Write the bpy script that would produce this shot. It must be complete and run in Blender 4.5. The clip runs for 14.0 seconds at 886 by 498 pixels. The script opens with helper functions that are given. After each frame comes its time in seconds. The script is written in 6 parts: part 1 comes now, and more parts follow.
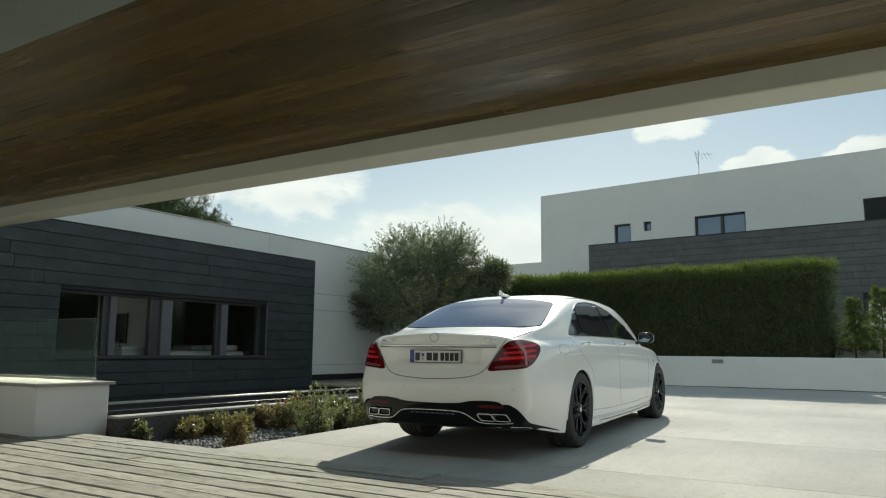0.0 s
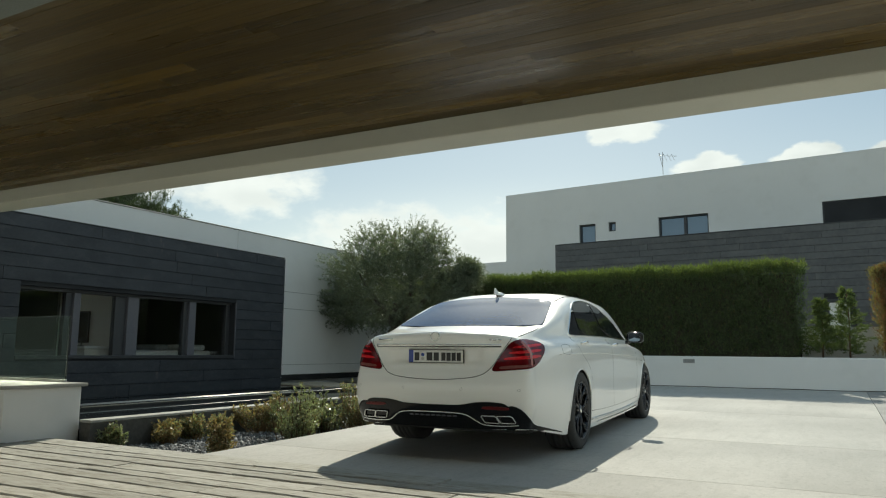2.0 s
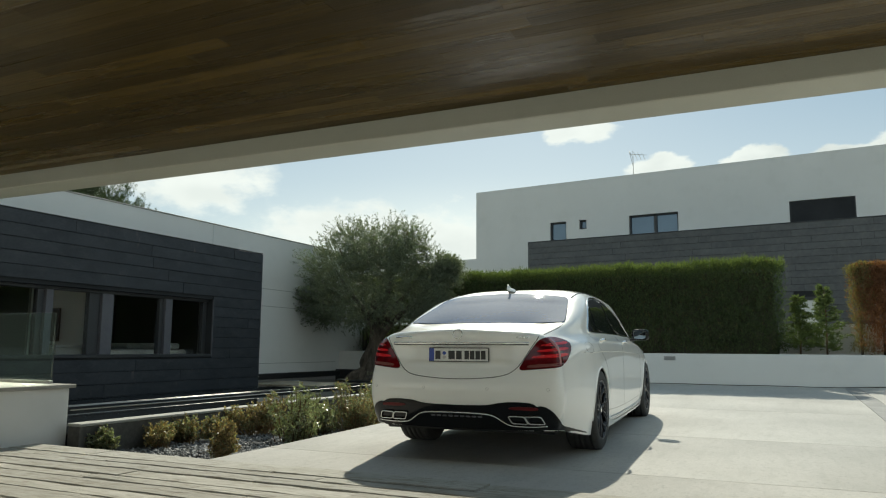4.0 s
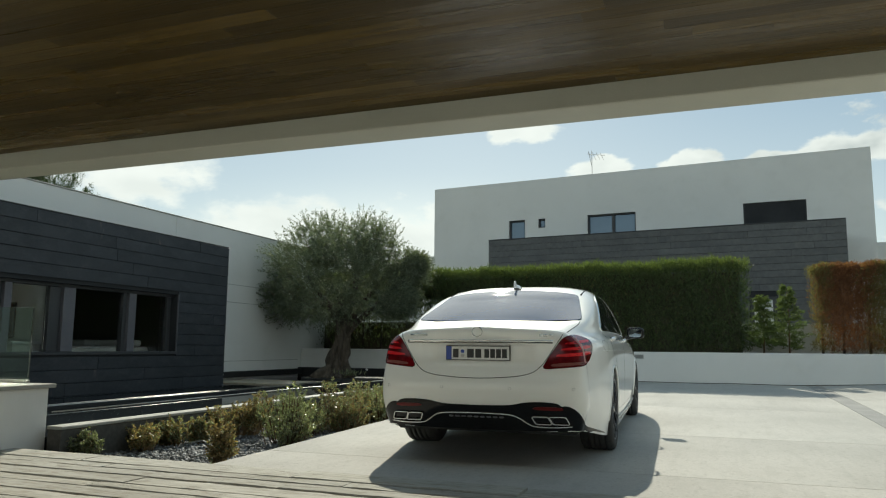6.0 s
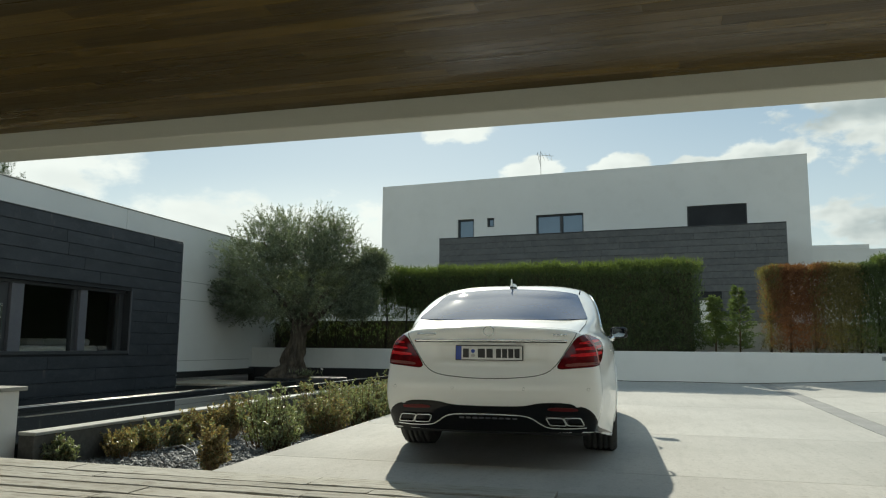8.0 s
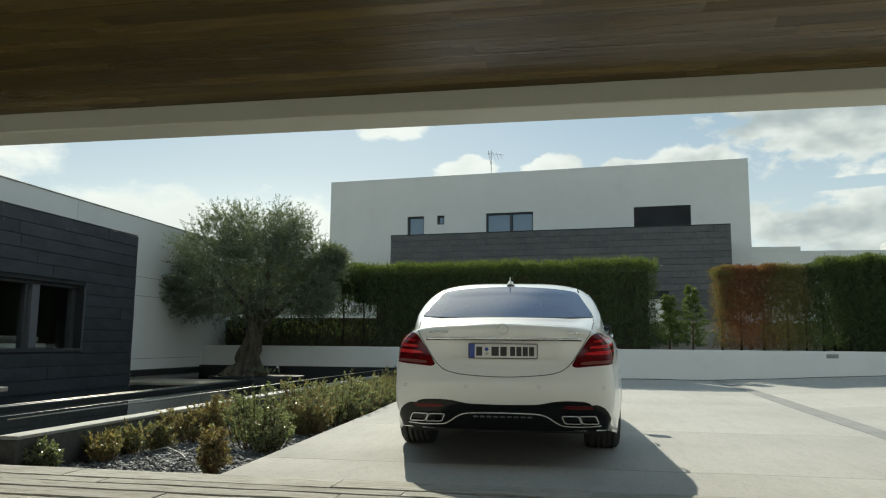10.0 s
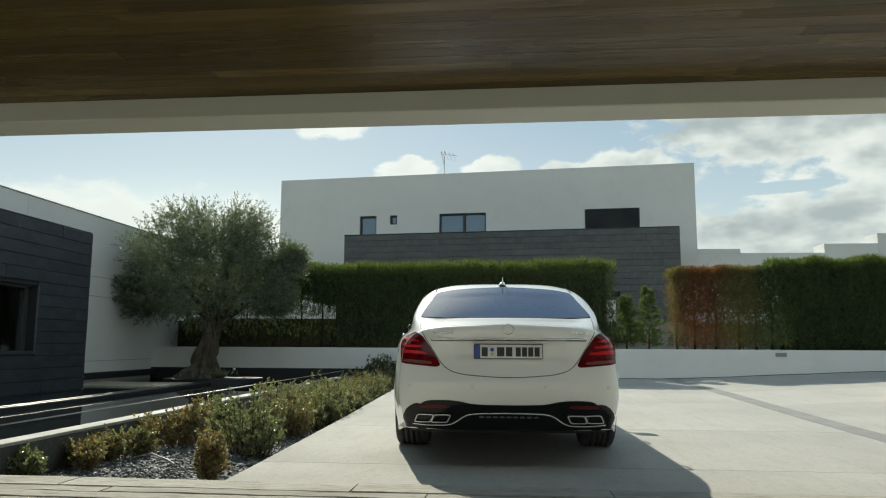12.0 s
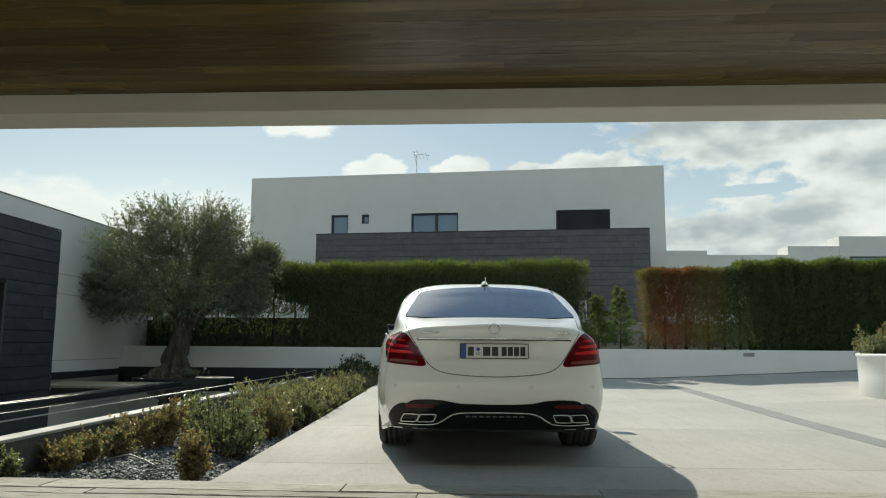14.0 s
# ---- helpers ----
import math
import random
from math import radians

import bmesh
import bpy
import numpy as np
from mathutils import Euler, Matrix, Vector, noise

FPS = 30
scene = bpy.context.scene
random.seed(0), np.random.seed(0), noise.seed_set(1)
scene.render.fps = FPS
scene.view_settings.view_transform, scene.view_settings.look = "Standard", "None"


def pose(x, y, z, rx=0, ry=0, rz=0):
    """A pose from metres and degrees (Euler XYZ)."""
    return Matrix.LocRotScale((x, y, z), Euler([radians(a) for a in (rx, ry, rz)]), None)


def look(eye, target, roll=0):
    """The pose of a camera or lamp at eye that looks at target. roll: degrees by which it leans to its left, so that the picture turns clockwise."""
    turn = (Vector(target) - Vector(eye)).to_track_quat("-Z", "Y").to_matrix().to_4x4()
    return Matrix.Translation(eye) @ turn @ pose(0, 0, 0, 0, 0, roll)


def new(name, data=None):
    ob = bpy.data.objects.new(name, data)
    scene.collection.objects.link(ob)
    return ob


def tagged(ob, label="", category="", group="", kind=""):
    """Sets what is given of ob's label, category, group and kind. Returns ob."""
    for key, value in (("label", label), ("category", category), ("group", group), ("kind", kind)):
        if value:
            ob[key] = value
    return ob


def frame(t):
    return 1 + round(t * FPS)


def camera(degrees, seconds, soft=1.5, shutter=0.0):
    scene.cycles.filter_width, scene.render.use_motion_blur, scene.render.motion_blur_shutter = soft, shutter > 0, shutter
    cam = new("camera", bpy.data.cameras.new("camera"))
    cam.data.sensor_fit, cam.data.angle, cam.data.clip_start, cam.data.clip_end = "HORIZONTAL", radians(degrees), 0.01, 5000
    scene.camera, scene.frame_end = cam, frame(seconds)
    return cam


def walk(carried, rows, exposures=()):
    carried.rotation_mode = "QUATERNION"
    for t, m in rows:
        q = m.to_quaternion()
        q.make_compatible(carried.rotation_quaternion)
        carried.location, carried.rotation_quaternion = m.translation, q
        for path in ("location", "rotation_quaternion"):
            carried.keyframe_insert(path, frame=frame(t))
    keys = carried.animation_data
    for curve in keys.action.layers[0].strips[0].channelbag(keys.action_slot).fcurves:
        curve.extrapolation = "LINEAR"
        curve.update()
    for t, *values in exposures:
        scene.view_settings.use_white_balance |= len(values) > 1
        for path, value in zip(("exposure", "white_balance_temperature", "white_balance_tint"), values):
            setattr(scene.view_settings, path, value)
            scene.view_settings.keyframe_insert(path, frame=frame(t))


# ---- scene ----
cam = camera(62.0, 14.0, soft=1.15)

PATH = [
    (0, (0.244, -0.133, 0.906), (-0.788, 1.558, 1.178), 0.5),
    (0.5, (0.164, -0.137, 0.906), (-0.847, 1.568, 1.177), 0.5),
    (1, (0.065, -0.139, 0.904), (-0.921, 1.58, 1.175), 0.4),
    (1.5, (-0.069, -0.137, 0.903), (-1.028, 1.597, 1.175), 0.4),
    (2, (-0.233, -0.125, 0.903), (-1.16, 1.626, 1.175), 0.5),
    (2.5, (-0.378, -0.124, 0.898), (-1.278, 1.641, 1.169), 0.4),
    (5, (-1.192, -0.137, 0.906), (-1.953, 1.694, 1.171), 0.4),
    (5.5, (-1.355, -0.138, 0.904), (-2.079, 1.708, 1.168), 0.4),
    (6, (-1.527, -0.149, 0.901), (-2.207, 1.714, 1.163), 0.5),
    (6.5, (-1.688, -0.151, 0.898), (-2.325, 1.727, 1.16), 0.5),
    (7, (-1.846, -0.158, 0.9), (-2.436, 1.735, 1.161), 0.4),
    (7.5, (-1.995, -0.159, 0.905), (-2.544, 1.747, 1.165), 0.5),
    (8, (-2.173, -0.166, 0.904), (-2.68, 1.751, 1.164), 0.5),
    (10.5, (-2.951, -0.207, 0.902), (-3.236, 1.756, 1.157), 0.5),
    (11, (-3.089, -0.215, 0.898), (-3.328, 1.754, 1.154), 0.4),
    (11.5, (-3.214, -0.217, 0.9), (-3.418, 1.756, 1.156), 0.3),
    (12, (-3.325, -0.221, 0.902), (-3.495, 1.755, 1.159), 0.3),
    (12.5, (-3.397, -0.225, 0.899), (-3.537, 1.753, 1.157), 0.4),
    (13, (-3.441, -0.229, 0.899), (-3.557, 1.751, 1.157), 0.4),
    (13.5, (-3.461, -0.238, 0.899), (-3.559, 1.743, 1.156), 0.4),
    (14, (-3.47, -0.231, 0.899), (-3.554, 1.751, 1.156), 0.4),
]
walk(cam, [(t, look(eye, target, roll)) for t, eye, target, roll in PATH], exposures=[(0.0, 0.52, 6650, 1.0), (14.0, 0.52, 6650, 1.0)])

# ---------------------------------------------------------------- light
SUN_AZ, SUN_EL = 19.0, 36.0          # degrees: azimuth from +y towards -x, height over the horizon
sun = new("sun", bpy.data.lights.new("sun", "SUN"))
sun.data.energy, sun.data.angle, sun.data.color = 3.2, radians(0.6), (1.0, 0.93, 0.83)
sun_dir = Vector((-math.sin(radians(SUN_AZ)) * math.cos(radians(SUN_EL)), math.cos(radians(SUN_AZ)) * math.cos(radians(SUN_EL)), math.sin(radians(SUN_EL))))
sun.matrix_world = look(sun_dir * 60, (0, 0, 0))


world = bpy.data.worlds.new("sky")
scene.world = world
world.use_nodes = True
wt = world.node_tree
wt.nodes.clear()


def wnode(kind, **kw):
    n = wt.nodes.new(kind)
    for k, v in kw.items():
        setattr(n, k, v)
    return n


def wlink(a, b):
    wt.links.new(a, b)


def wmath(op, a, b=None, clamp=False):
    n = wnode("ShaderNodeMath", operation=op, use_clamp=clamp)
    for i, v in enumerate((a, b)):
        if v is None:
            continue
        if isinstance(v, (int, float)):
            n.inputs[i].default_value = v
        else:
            wlink(v, n.inputs[i])
    return n.outputs[0]


sky = wnode("ShaderNodeTexSky", sky_type="NISHITA", sun_disc=False, sun_elevation=radians(SUN_EL), sun_rotation=radians(-SUN_AZ),
            air_density=1.0, dust_density=0.7, ozone_density=1.5)
tc = wnode("ShaderNodeTexCoord")
sep = wnode("ShaderNodeSeparateXYZ")
wlink(tc.outputs["Generated"], sep.inputs[0])
az = wmath("MULTIPLY", wmath("ARCTAN2", sep.outputs[0], sep.outputs[1]), 57.2958)
el = wmath("MULTIPLY", wmath("ARCSINE", sep.outputs[2]), 57.2958)
azel = wnode("ShaderNodeCombineXYZ")
wlink(az, azel.inputs[0]), wlink(el, azel.inputs[1])
# cumulus: azimuth, height, half width, half height in degrees
CLOUDS = [(-14.0, 16.5, 3.6, 1.2), (-7.6, 13.2, 3.4, 1.5), (-0.6, 13.5, 3.0, 1.2), (4.5, 13.3, 2.8, 0.9), (9.5, 13.6, 4.0, 1.6), (24, 15.6, 14.5, 4.0), (30, 12.5, 11, 5.5), (24, 8.4, 14, 2.9),
          (-43, 12.2, 6.4, 3.2), (-33, 9.0, 8, 2.6), (-25, 8.0, 11, 3.2), (-52, 13, 8, 3.0), (-66, 15, 8, 3), (55, 14, 14, 5),
          # unseen clouds to the sides and behind, enlarged to add fill light
          (-100, 24, 30, 11), (105, 26, 32, 12), (160, 28, 34, 15), (-150, 30, 30, 14)]
# clear gaps in them, and the grey bellies of the thick ones
GAPS = [(19.0, 11.2, 3.8, 0.45)]
GREYS = [(23, 16.2, 13, 2.2), (28, 12.4, 4.5, 1.0), (17, 8.6, 8, 1.3), (24, 9.2, 4, 0.9), (-42, 11.4, 4, 0.9)]


def blob(a0, e0, wa, we):
    """1 in the middle of an oval of the sky, 0 on its rim, less outside."""
    sub = wnode("ShaderNodeVectorMath", operation="SUBTRACT")
    wlink(azel.outputs[0], sub.inputs[0])
    sub.inputs[1].default_value = (a0, e0, 0)
    div = wnode("ShaderNodeVectorMath", operation="DIVIDE")
    wlink(sub.outputs[0], div.inputs[0])
    div.inputs[1].default_value = (wa, we, 1)
    ln = wnode("ShaderNodeVectorMath", operation="LENGTH")
    wlink(div.outputs[0], ln.inputs[0])
    return wmath("SUBTRACT", 1.0, ln.outputs["Value"])


dens = None
for oval in CLOUDS:
    d = blob(*oval)
    dens = d if dens is None else wmath("MAXIMUM", dens, d)
for oval in GAPS:
    dens = wmath("MINIMUM", dens, wmath("MULTIPLY", blob(*oval), -0.9))
belly = None
for oval in GREYS:
    d = wmath("MULTIPLY", blob(*oval), 1.0, clamp=True)
    belly = d if belly is None else wmath("MAXIMUM", belly, d)


def puffs(lift, scale, detail=8.0):
    """Billowing noise over the sky, taken a little higher up by lift degrees."""
    shift = wnode("ShaderNodeVectorMath", operation="ADD")
    wlink(azel.outputs[0], shift.inputs[0])
    shift.inputs[1].default_value = (-lift * 0.5 + 3.0, lift, 0)
    stretch = wnode("ShaderNodeVectorMath", operation="MULTIPLY")
    wlink(shift.outputs[0], stretch.inputs[0])
    stretch.inputs[1].default_value = (0.26 * scale, 0.46 * scale, 1)
    puff = wnode("ShaderNodeTexNoise")
    puff.inputs["Scale"].default_value, puff.inputs["Detail"].default_value, puff.inputs["Roughness"].default_value = 1.0, detail, 0.56
    wlink(stretch.outputs[0], puff.inputs["Vector"])
    return puff.outputs["Fac"]


here, soft_here, soft_above = puffs(0.0, 1.25, 10.0), puffs(0.0, 0.8, 3.0), puffs(1.0, 0.8, 3.0)
edge = wmath("ADD", dens, wmath("MULTIPLY", wmath("SUBTRACT", here, 0.5), 1.75))
cover = wnode("ShaderNodeMapRange", interpolation_type="SMOOTHSTEP")
cover.inputs["From Min"].default_value, cover.inputs["From Max"].default_value = 0.04, 0.34
wlink(edge, cover.inputs["Value"])
# thin and soft where the light shines through them
melt = wnode("ShaderNodeMapRange", interpolation_type="SMOOTHSTEP")
melt.inputs["From Min"].default_value, melt.inputs["From Max"].default_value = -18.0, -34.0
melt.inputs["To Min"].default_value, melt.inputs["To Max"].default_value = 0.34, 0.62
wlink(az, melt.inputs["Value"]), wlink(melt.outputs[0], cover.inputs["From Max"])
# the undersides are greyer than the tops that the light catches
under = wmath("ADD", wmath("ADD", wmath("MULTIPLY", wmath("SUBTRACT", soft_above, soft_here), 1.0), wmath("MULTIPLY", wmath("SUBTRACT", edge, 0.62), 0.28)), wmath("MULTIPLY", wmath("SUBTRACT", puffs(3.0, 0.35, 2.0), 0.46), 1.3))
under = wmath("ADD", wmath("SUBTRACT", under, 0.12), wmath("MULTIPLY", belly, 0.42))
shade = wnode("ShaderNodeMapRange", interpolation_type="SMOOTHSTEP")
shade.inputs["From Min"].default_value, shade.inputs["From Max"].default_value = -0.35, 0.40
wlink(under, shade.inputs["Value"])
# clouds in front of the light glow through
glow = wnode("ShaderNodeMapRange", interpolation_type="SMOOTHSTEP")
glow.inputs["From Min"].default_value, glow.inputs["From Max"].default_value, glow.inputs["To Min"].default_value = -12.0, 14.0, 0.2
wlink(az, glow.inputs["Value"])
ccol = wnode("ShaderNodeMix", data_type="RGBA")
ccol.inputs[6].default_value, ccol.inputs[7].default_value = (5.2, 5.45, 5.45, 1), (3.0, 3.4, 3.6, 1)
lit = wnode("ShaderNodeMix", data_type="RGBA")
lit.inputs[6].default_value, lit.inputs[7].default_value = (6.7, 6.9, 6.9, 1), (5.9, 6.1, 6.1, 1)
wlink(glow.outputs[0], lit.inputs[0]), wlink(lit.outputs[2], ccol.inputs[6])
wlink(wmath("MULTIPLY", shade.outputs[0], glow.outputs[0]), ccol.inputs[0])
# thin haze: pale towards the horizon, blue above
haze = wnode("ShaderNodeMapRange", interpolation_type="SMOOTHSTEP")
haze.inputs["From Min"].default_value, haze.inputs["From Max"].default_value = 22.0, 5.0
wlink(el, haze.inputs["Value"])
# broad pale glow of the low air round the sun's bearing
near = wnode("ShaderNodeVectorMath", operation="SUBTRACT")
wlink(azel.outputs[0], near.inputs[0])
near.inputs[1].default_value = (-22.0, 6.0, 0)
near2 = wnode("ShaderNodeVectorMath", operation="DIVIDE")
wlink(near.outputs[0], near2.inputs[0])
near2.inputs[1].default_value = (26.0, 8.0, 1)
far_off = wnode("ShaderNodeVectorMath", operation="LENGTH")
wlink(near2.outputs[0], far_off.inputs[0])
aura = wnode("ShaderNodeMapRange", interpolation_type="SMOOTHSTEP")
aura.inputs["From Min"].default_value, aura.inputs["From Max"].default_value = 1.0, 0.1
wlink(far_off.outputs["Value"], aura.inputs["Value"])
pale = wnode("ShaderNodeMix", data_type="RGBA")
pale.inputs[6].default_value, pale.inputs[7].default_value = (2.5, 3.55, 4.5, 1), (5.3, 5.85, 5.95, 1)
wlink(wmath("ADD", haze.outputs[0], wmath("MULTIPLY", aura.outputs[0], 0.95)), pale.inputs[0])
pale.clamp_factor = False
dim = wnode("ShaderNodeMix", data_type="RGBA", blend_type="MULTIPLY")
dim.inputs[0].default_value, dim.inputs[7].default_value = 1.0, (0.6, 0.6, 0.6, 1)
wlink(sky.outputs[0], dim.inputs[6])
hz = wnode("ShaderNodeMix", data_type="RGBA")
hz.inputs[0].default_value = 0.55
wlink(dim.outputs[2], hz.inputs[6]), wlink(pale.outputs[2], hz.inputs[7])
# the bright ring of air about the sun
to_sun = wnode("ShaderNodeVectorMath", operation="DOT_PRODUCT")
wlink(tc.outputs["Generated"], to_sun.inputs[0])
to_sun.inputs[1].default_value = sun_dir
ring_ = wnode("ShaderNodeMapRange", interpolation_type="SMOOTHSTEP")
ring_.inputs["From Min"].default_value, ring_.inputs["From Max"].default_value = 0.957, 1.0
wlink(to_sun.outputs["Value"], ring_.inputs["Value"])
bright = wnode("ShaderNodeMix", data_type="RGBA")
bright.inputs[7].default_value = (12.0, 12.0, 11.6, 1)
wlink(wmath("MULTIPLY", ring_.outputs[0], 0.8), bright.inputs[0]), wlink(hz.outputs[2], bright.inputs[6])
full = wnode("ShaderNodeMix", data_type="RGBA")
wlink(cover.outputs[0], full.inputs[0]), wlink(bright.outputs[2], full.inputs[6]), wlink(ccol.outputs[2], full.inputs[7])
bg = wnode("ShaderNodeBackground")
bg.inputs["Strength"].default_value = 0.1
wlink(full.outputs[2], bg.inputs["Color"])
wout = wnode("ShaderNodeOutputWorld")
wlink(bg.outputs[0], wout.inputs["Surface"])


# ---------------------------------------------------------------- materials
def mat(name, c1, c2=None, rough=0.6, metal=0.0, scale=30.0, big=1.2, bump=0.15, depth=0.004, rand=0.0, island=0.0, stretch=(1, 1, 1), coat=0.0,
        spec=0.5, rvar=0.08, detail=5.0, stain=None, stain_amount=0.0, leaf=0.0, contrast=0.5, marks=None, spots=None):
    """A procedural surface: two colours mixed by fine and by broad noise, relief, uneven gloss, a shift from piece to piece."""
    m = bpy.data.materials.new(name)
    m.use_nodes = True
    t = m.node_tree
    bs = t.nodes["Principled BSDF"]
    c2 = c2 or tuple(v * 0.8 for v in c1)
    co = t.nodes.new("ShaderNodeTexCoord")
    mp = t.nodes.new("ShaderNodeMapping")
    mp.inputs["Scale"].default_value = stretch
    t.links.new(co.outputs["Object"], mp.inputs["Vector"])
    info = t.nodes.new("ShaderNodeObjectInfo")
    geo = t.nodes.new("ShaderNodeNewGeometry")
    rnd = geo.outputs["Random Per Island"] if island else info.outputs["Random"]
    shift = t.nodes.new("ShaderNodeVectorMath")
    shift.operation = "ADD"
    if rand or island:
        sc = t.nodes.new("ShaderNodeMath")
        sc.operation = "MULTIPLY"
        sc.inputs[1].default_value = 37.0
        t.links.new(rnd, sc.inputs[0])
        t.links.new(sc.outputs[0], shift.inputs[1])
    t.links.new(mp.outputs[0], shift.inputs[0])
    fine = t.nodes.new("ShaderNodeTexNoise")
    fine.inputs["Scale"].default_value, fine.inputs["Detail"].default_value = scale, detail
    broad = t.nodes.new("ShaderNodeTexNoise")
    broad.inputs["Scale"].default_value, broad.inputs["Detail"].default_value = big, 4.0
    t.links.new(shift.outputs[0], fine.inputs["Vector"]), t.links.new(shift.outputs[0], broad.inputs["Vector"])
    add = t.nodes.new("ShaderNodeMath")
    add.operation = "ADD"
    t.links.new(fine.outputs["Fac"], add.inputs[0]), t.links.new(broad.outputs["Fac"], add.inputs[1])
    rng = t.nodes.new("ShaderNodeMapRange")
    rng.inputs["From Min"].default_value, rng.inputs["From Max"].default_value = 1 - contrast / 2, 1 + contrast / 2
    t.links.new(add.outputs[0], rng.inputs["Value"])
    mix = t.nodes.new("ShaderNodeMix")
    mix.data_type = "RGBA"
    mix.inputs[6].default_value, mix.inputs[7].default_value = (*c1, 1), (*c2, 1)
    t.links.new(rng.outputs[0], mix.inputs[0])
    colour = mix.outputs[2]
    if stain:
        st = t.nodes.new("ShaderNodeTexNoise")
        st.inputs["Scale"].default_value, st.inputs["Detail"].default_value, st.inputs["Roughness"].default_value = big * 2.3, 8.0, 0.65
        t.links.new(mp.outputs[0], st.inputs["Vector"])
        sr = t.nodes.new("ShaderNodeMapRange")
        sr.inputs["From Min"].default_value, sr.inputs["From Max"].default_value = 0.52, 0.72
        sr.inputs["To Max"].default_value = stain_amount
        t.links.new(st.outputs["Fac"], sr.inputs["Value"])
        sm = t.nodes.new("ShaderNodeMix")
        sm.data_type = "RGBA"
        sm.inputs[7].default_value = (*stain, 1)
        t.links.new(sr.outputs[0], sm.inputs[0]), t.links.new(colour, sm.inputs[6])
        colour = sm.outputs[2]
    relief = fine.outputs["Fac"]
    for kind in (marks, spots):
        # marks: thin streaks (scale along x, y, z; from, to; colour; amount); spots: the same, round
        if not kind:
            continue
        vec, lo, hi, tone, share = kind
        sm = t.nodes.new("ShaderNodeVectorMath")
        sm.operation = "MULTIPLY"
        sm.inputs[1].default_value = vec
        src = t.nodes.new("ShaderNodeVectorMath")
        src.operation = "ADD"
        t.links.new(co.outputs["Object"], src.inputs[0])
        if rand or island:
            t.links.new(sc.outputs[0], src.inputs[1])
        t.links.new(src.outputs[0], sm.inputs[0])
        mk = t.nodes.new("ShaderNodeTexNoise")
        mk.inputs["Scale"].default_value, mk.inputs["Detail"].default_value, mk.inputs["Roughness"].default_value = 1.0, 4.0, 0.6
        t.links.new(sm.outputs[0], mk.inputs["Vector"])
        mr = t.nodes.new("ShaderNodeMapRange")
        mr.inputs["From Min"].default_value, mr.inputs["From Max"].default_value, mr.inputs["To Max"].default_value = lo, hi, share
        t.links.new(mk.outputs["Fac"], mr.inputs["Value"])
        mm = t.nodes.new("ShaderNodeMix")
        mm.data_type = "RGBA"
        mm.inputs[7].default_value = (*tone, 1)
        t.links.new(mr.outputs[0], mm.inputs[0]), t.links.new(colour, mm.inputs[6])
        colour = mm.outputs[2]
        low_ = t.nodes.new("ShaderNodeMath")
        low_.operation = "SUBTRACT"
        t.links.new(relief, low_.inputs[0]), t.links.new(mr.outputs[0], low_.inputs[1])
        relief = low_.outputs[0]
    if rand or island:
        hs = t.nodes.new("ShaderNodeHueSaturation")
        vr = t.nodes.new("ShaderNodeMapRange")
        amount = rand or island
        vr.inputs["To Min"].default_value, vr.inputs["To Max"].default_value = 1 - amount, 1 + amount
        t.links.new(rnd, vr.inputs["Value"])
        t.links.new(vr.outputs[0], hs.inputs["Value"]), t.links.new(colour, hs.inputs["Color"])
        colour = hs.outputs[0]
    t.links.new(colour, bs.inputs["Base Color"])
    rr = t.nodes.new("ShaderNodeMapRange")
    rr.inputs["From Min"].default_value, rr.inputs["From Max"].default_value = 0.3, 0.7
    rr.inputs["To Min"].default_value, rr.inputs["To Max"].default_value = max(0.02, rough - rvar), min(1, rough + rvar)
    t.links.new(broad.outputs["Fac"], rr.inputs["Value"]), t.links.new(rr.outputs[0], bs.inputs["Roughness"])
    bs.inputs["Metallic"].default_value, bs.inputs["Specular IOR Level"].default_value = metal, spec
    bs.inputs["Coat Weight"].default_value, bs.inputs["Coat Roughness"].default_value = coat, 0.03
    if bump:
        bn = t.nodes.new("ShaderNodeBump")
        bn.inputs["Strength"].default_value, bn.inputs["Distance"].default_value = bump, depth
        t.links.new(relief, bn.inputs["Height"]), t.links.new(bn.outputs[0], bs.inputs["Normal"])
    if leaf:
        tr = t.nodes.new("ShaderNodeBsdfTranslucent")
        br = t.nodes.new("ShaderNodeMix")
        br.data_type, br.blend_type = "RGBA", "MULTIPLY"
        br.inputs[0].default_value = 1.0
        br.inputs[7].default_value = (1.35, 1.42, 0.8, 1)
        t.links.new(colour, br.inputs[6]), t.links.new(br.outputs[2], tr.inputs["Color"])
        ms = t.nodes.new("ShaderNodeMixShader")
        ms.inputs[0].default_value = leaf
        t.links.new(bs.outputs[0], ms.inputs[1]), t.links.new(tr.outputs[0], ms.inputs[2])
        t.links.new(ms.outputs[0], t.nodes["Material Output"].inputs["Surface"])
    return m


def glass(name, tint=(0.9, 0.95, 0.93), rough=0.0):
    m = bpy.data.materials.new(name)
    m.use_nodes = True
    bs = m.node_tree.nodes["Principled BSDF"]
    bs.inputs["Base Color"].default_value = (*tint, 1)
    bs.inputs["Roughness"].default_value, bs.inputs["IOR"].default_value, bs.inputs["Transmission Weight"].default_value = rough, 1.45, 1.0
    return m


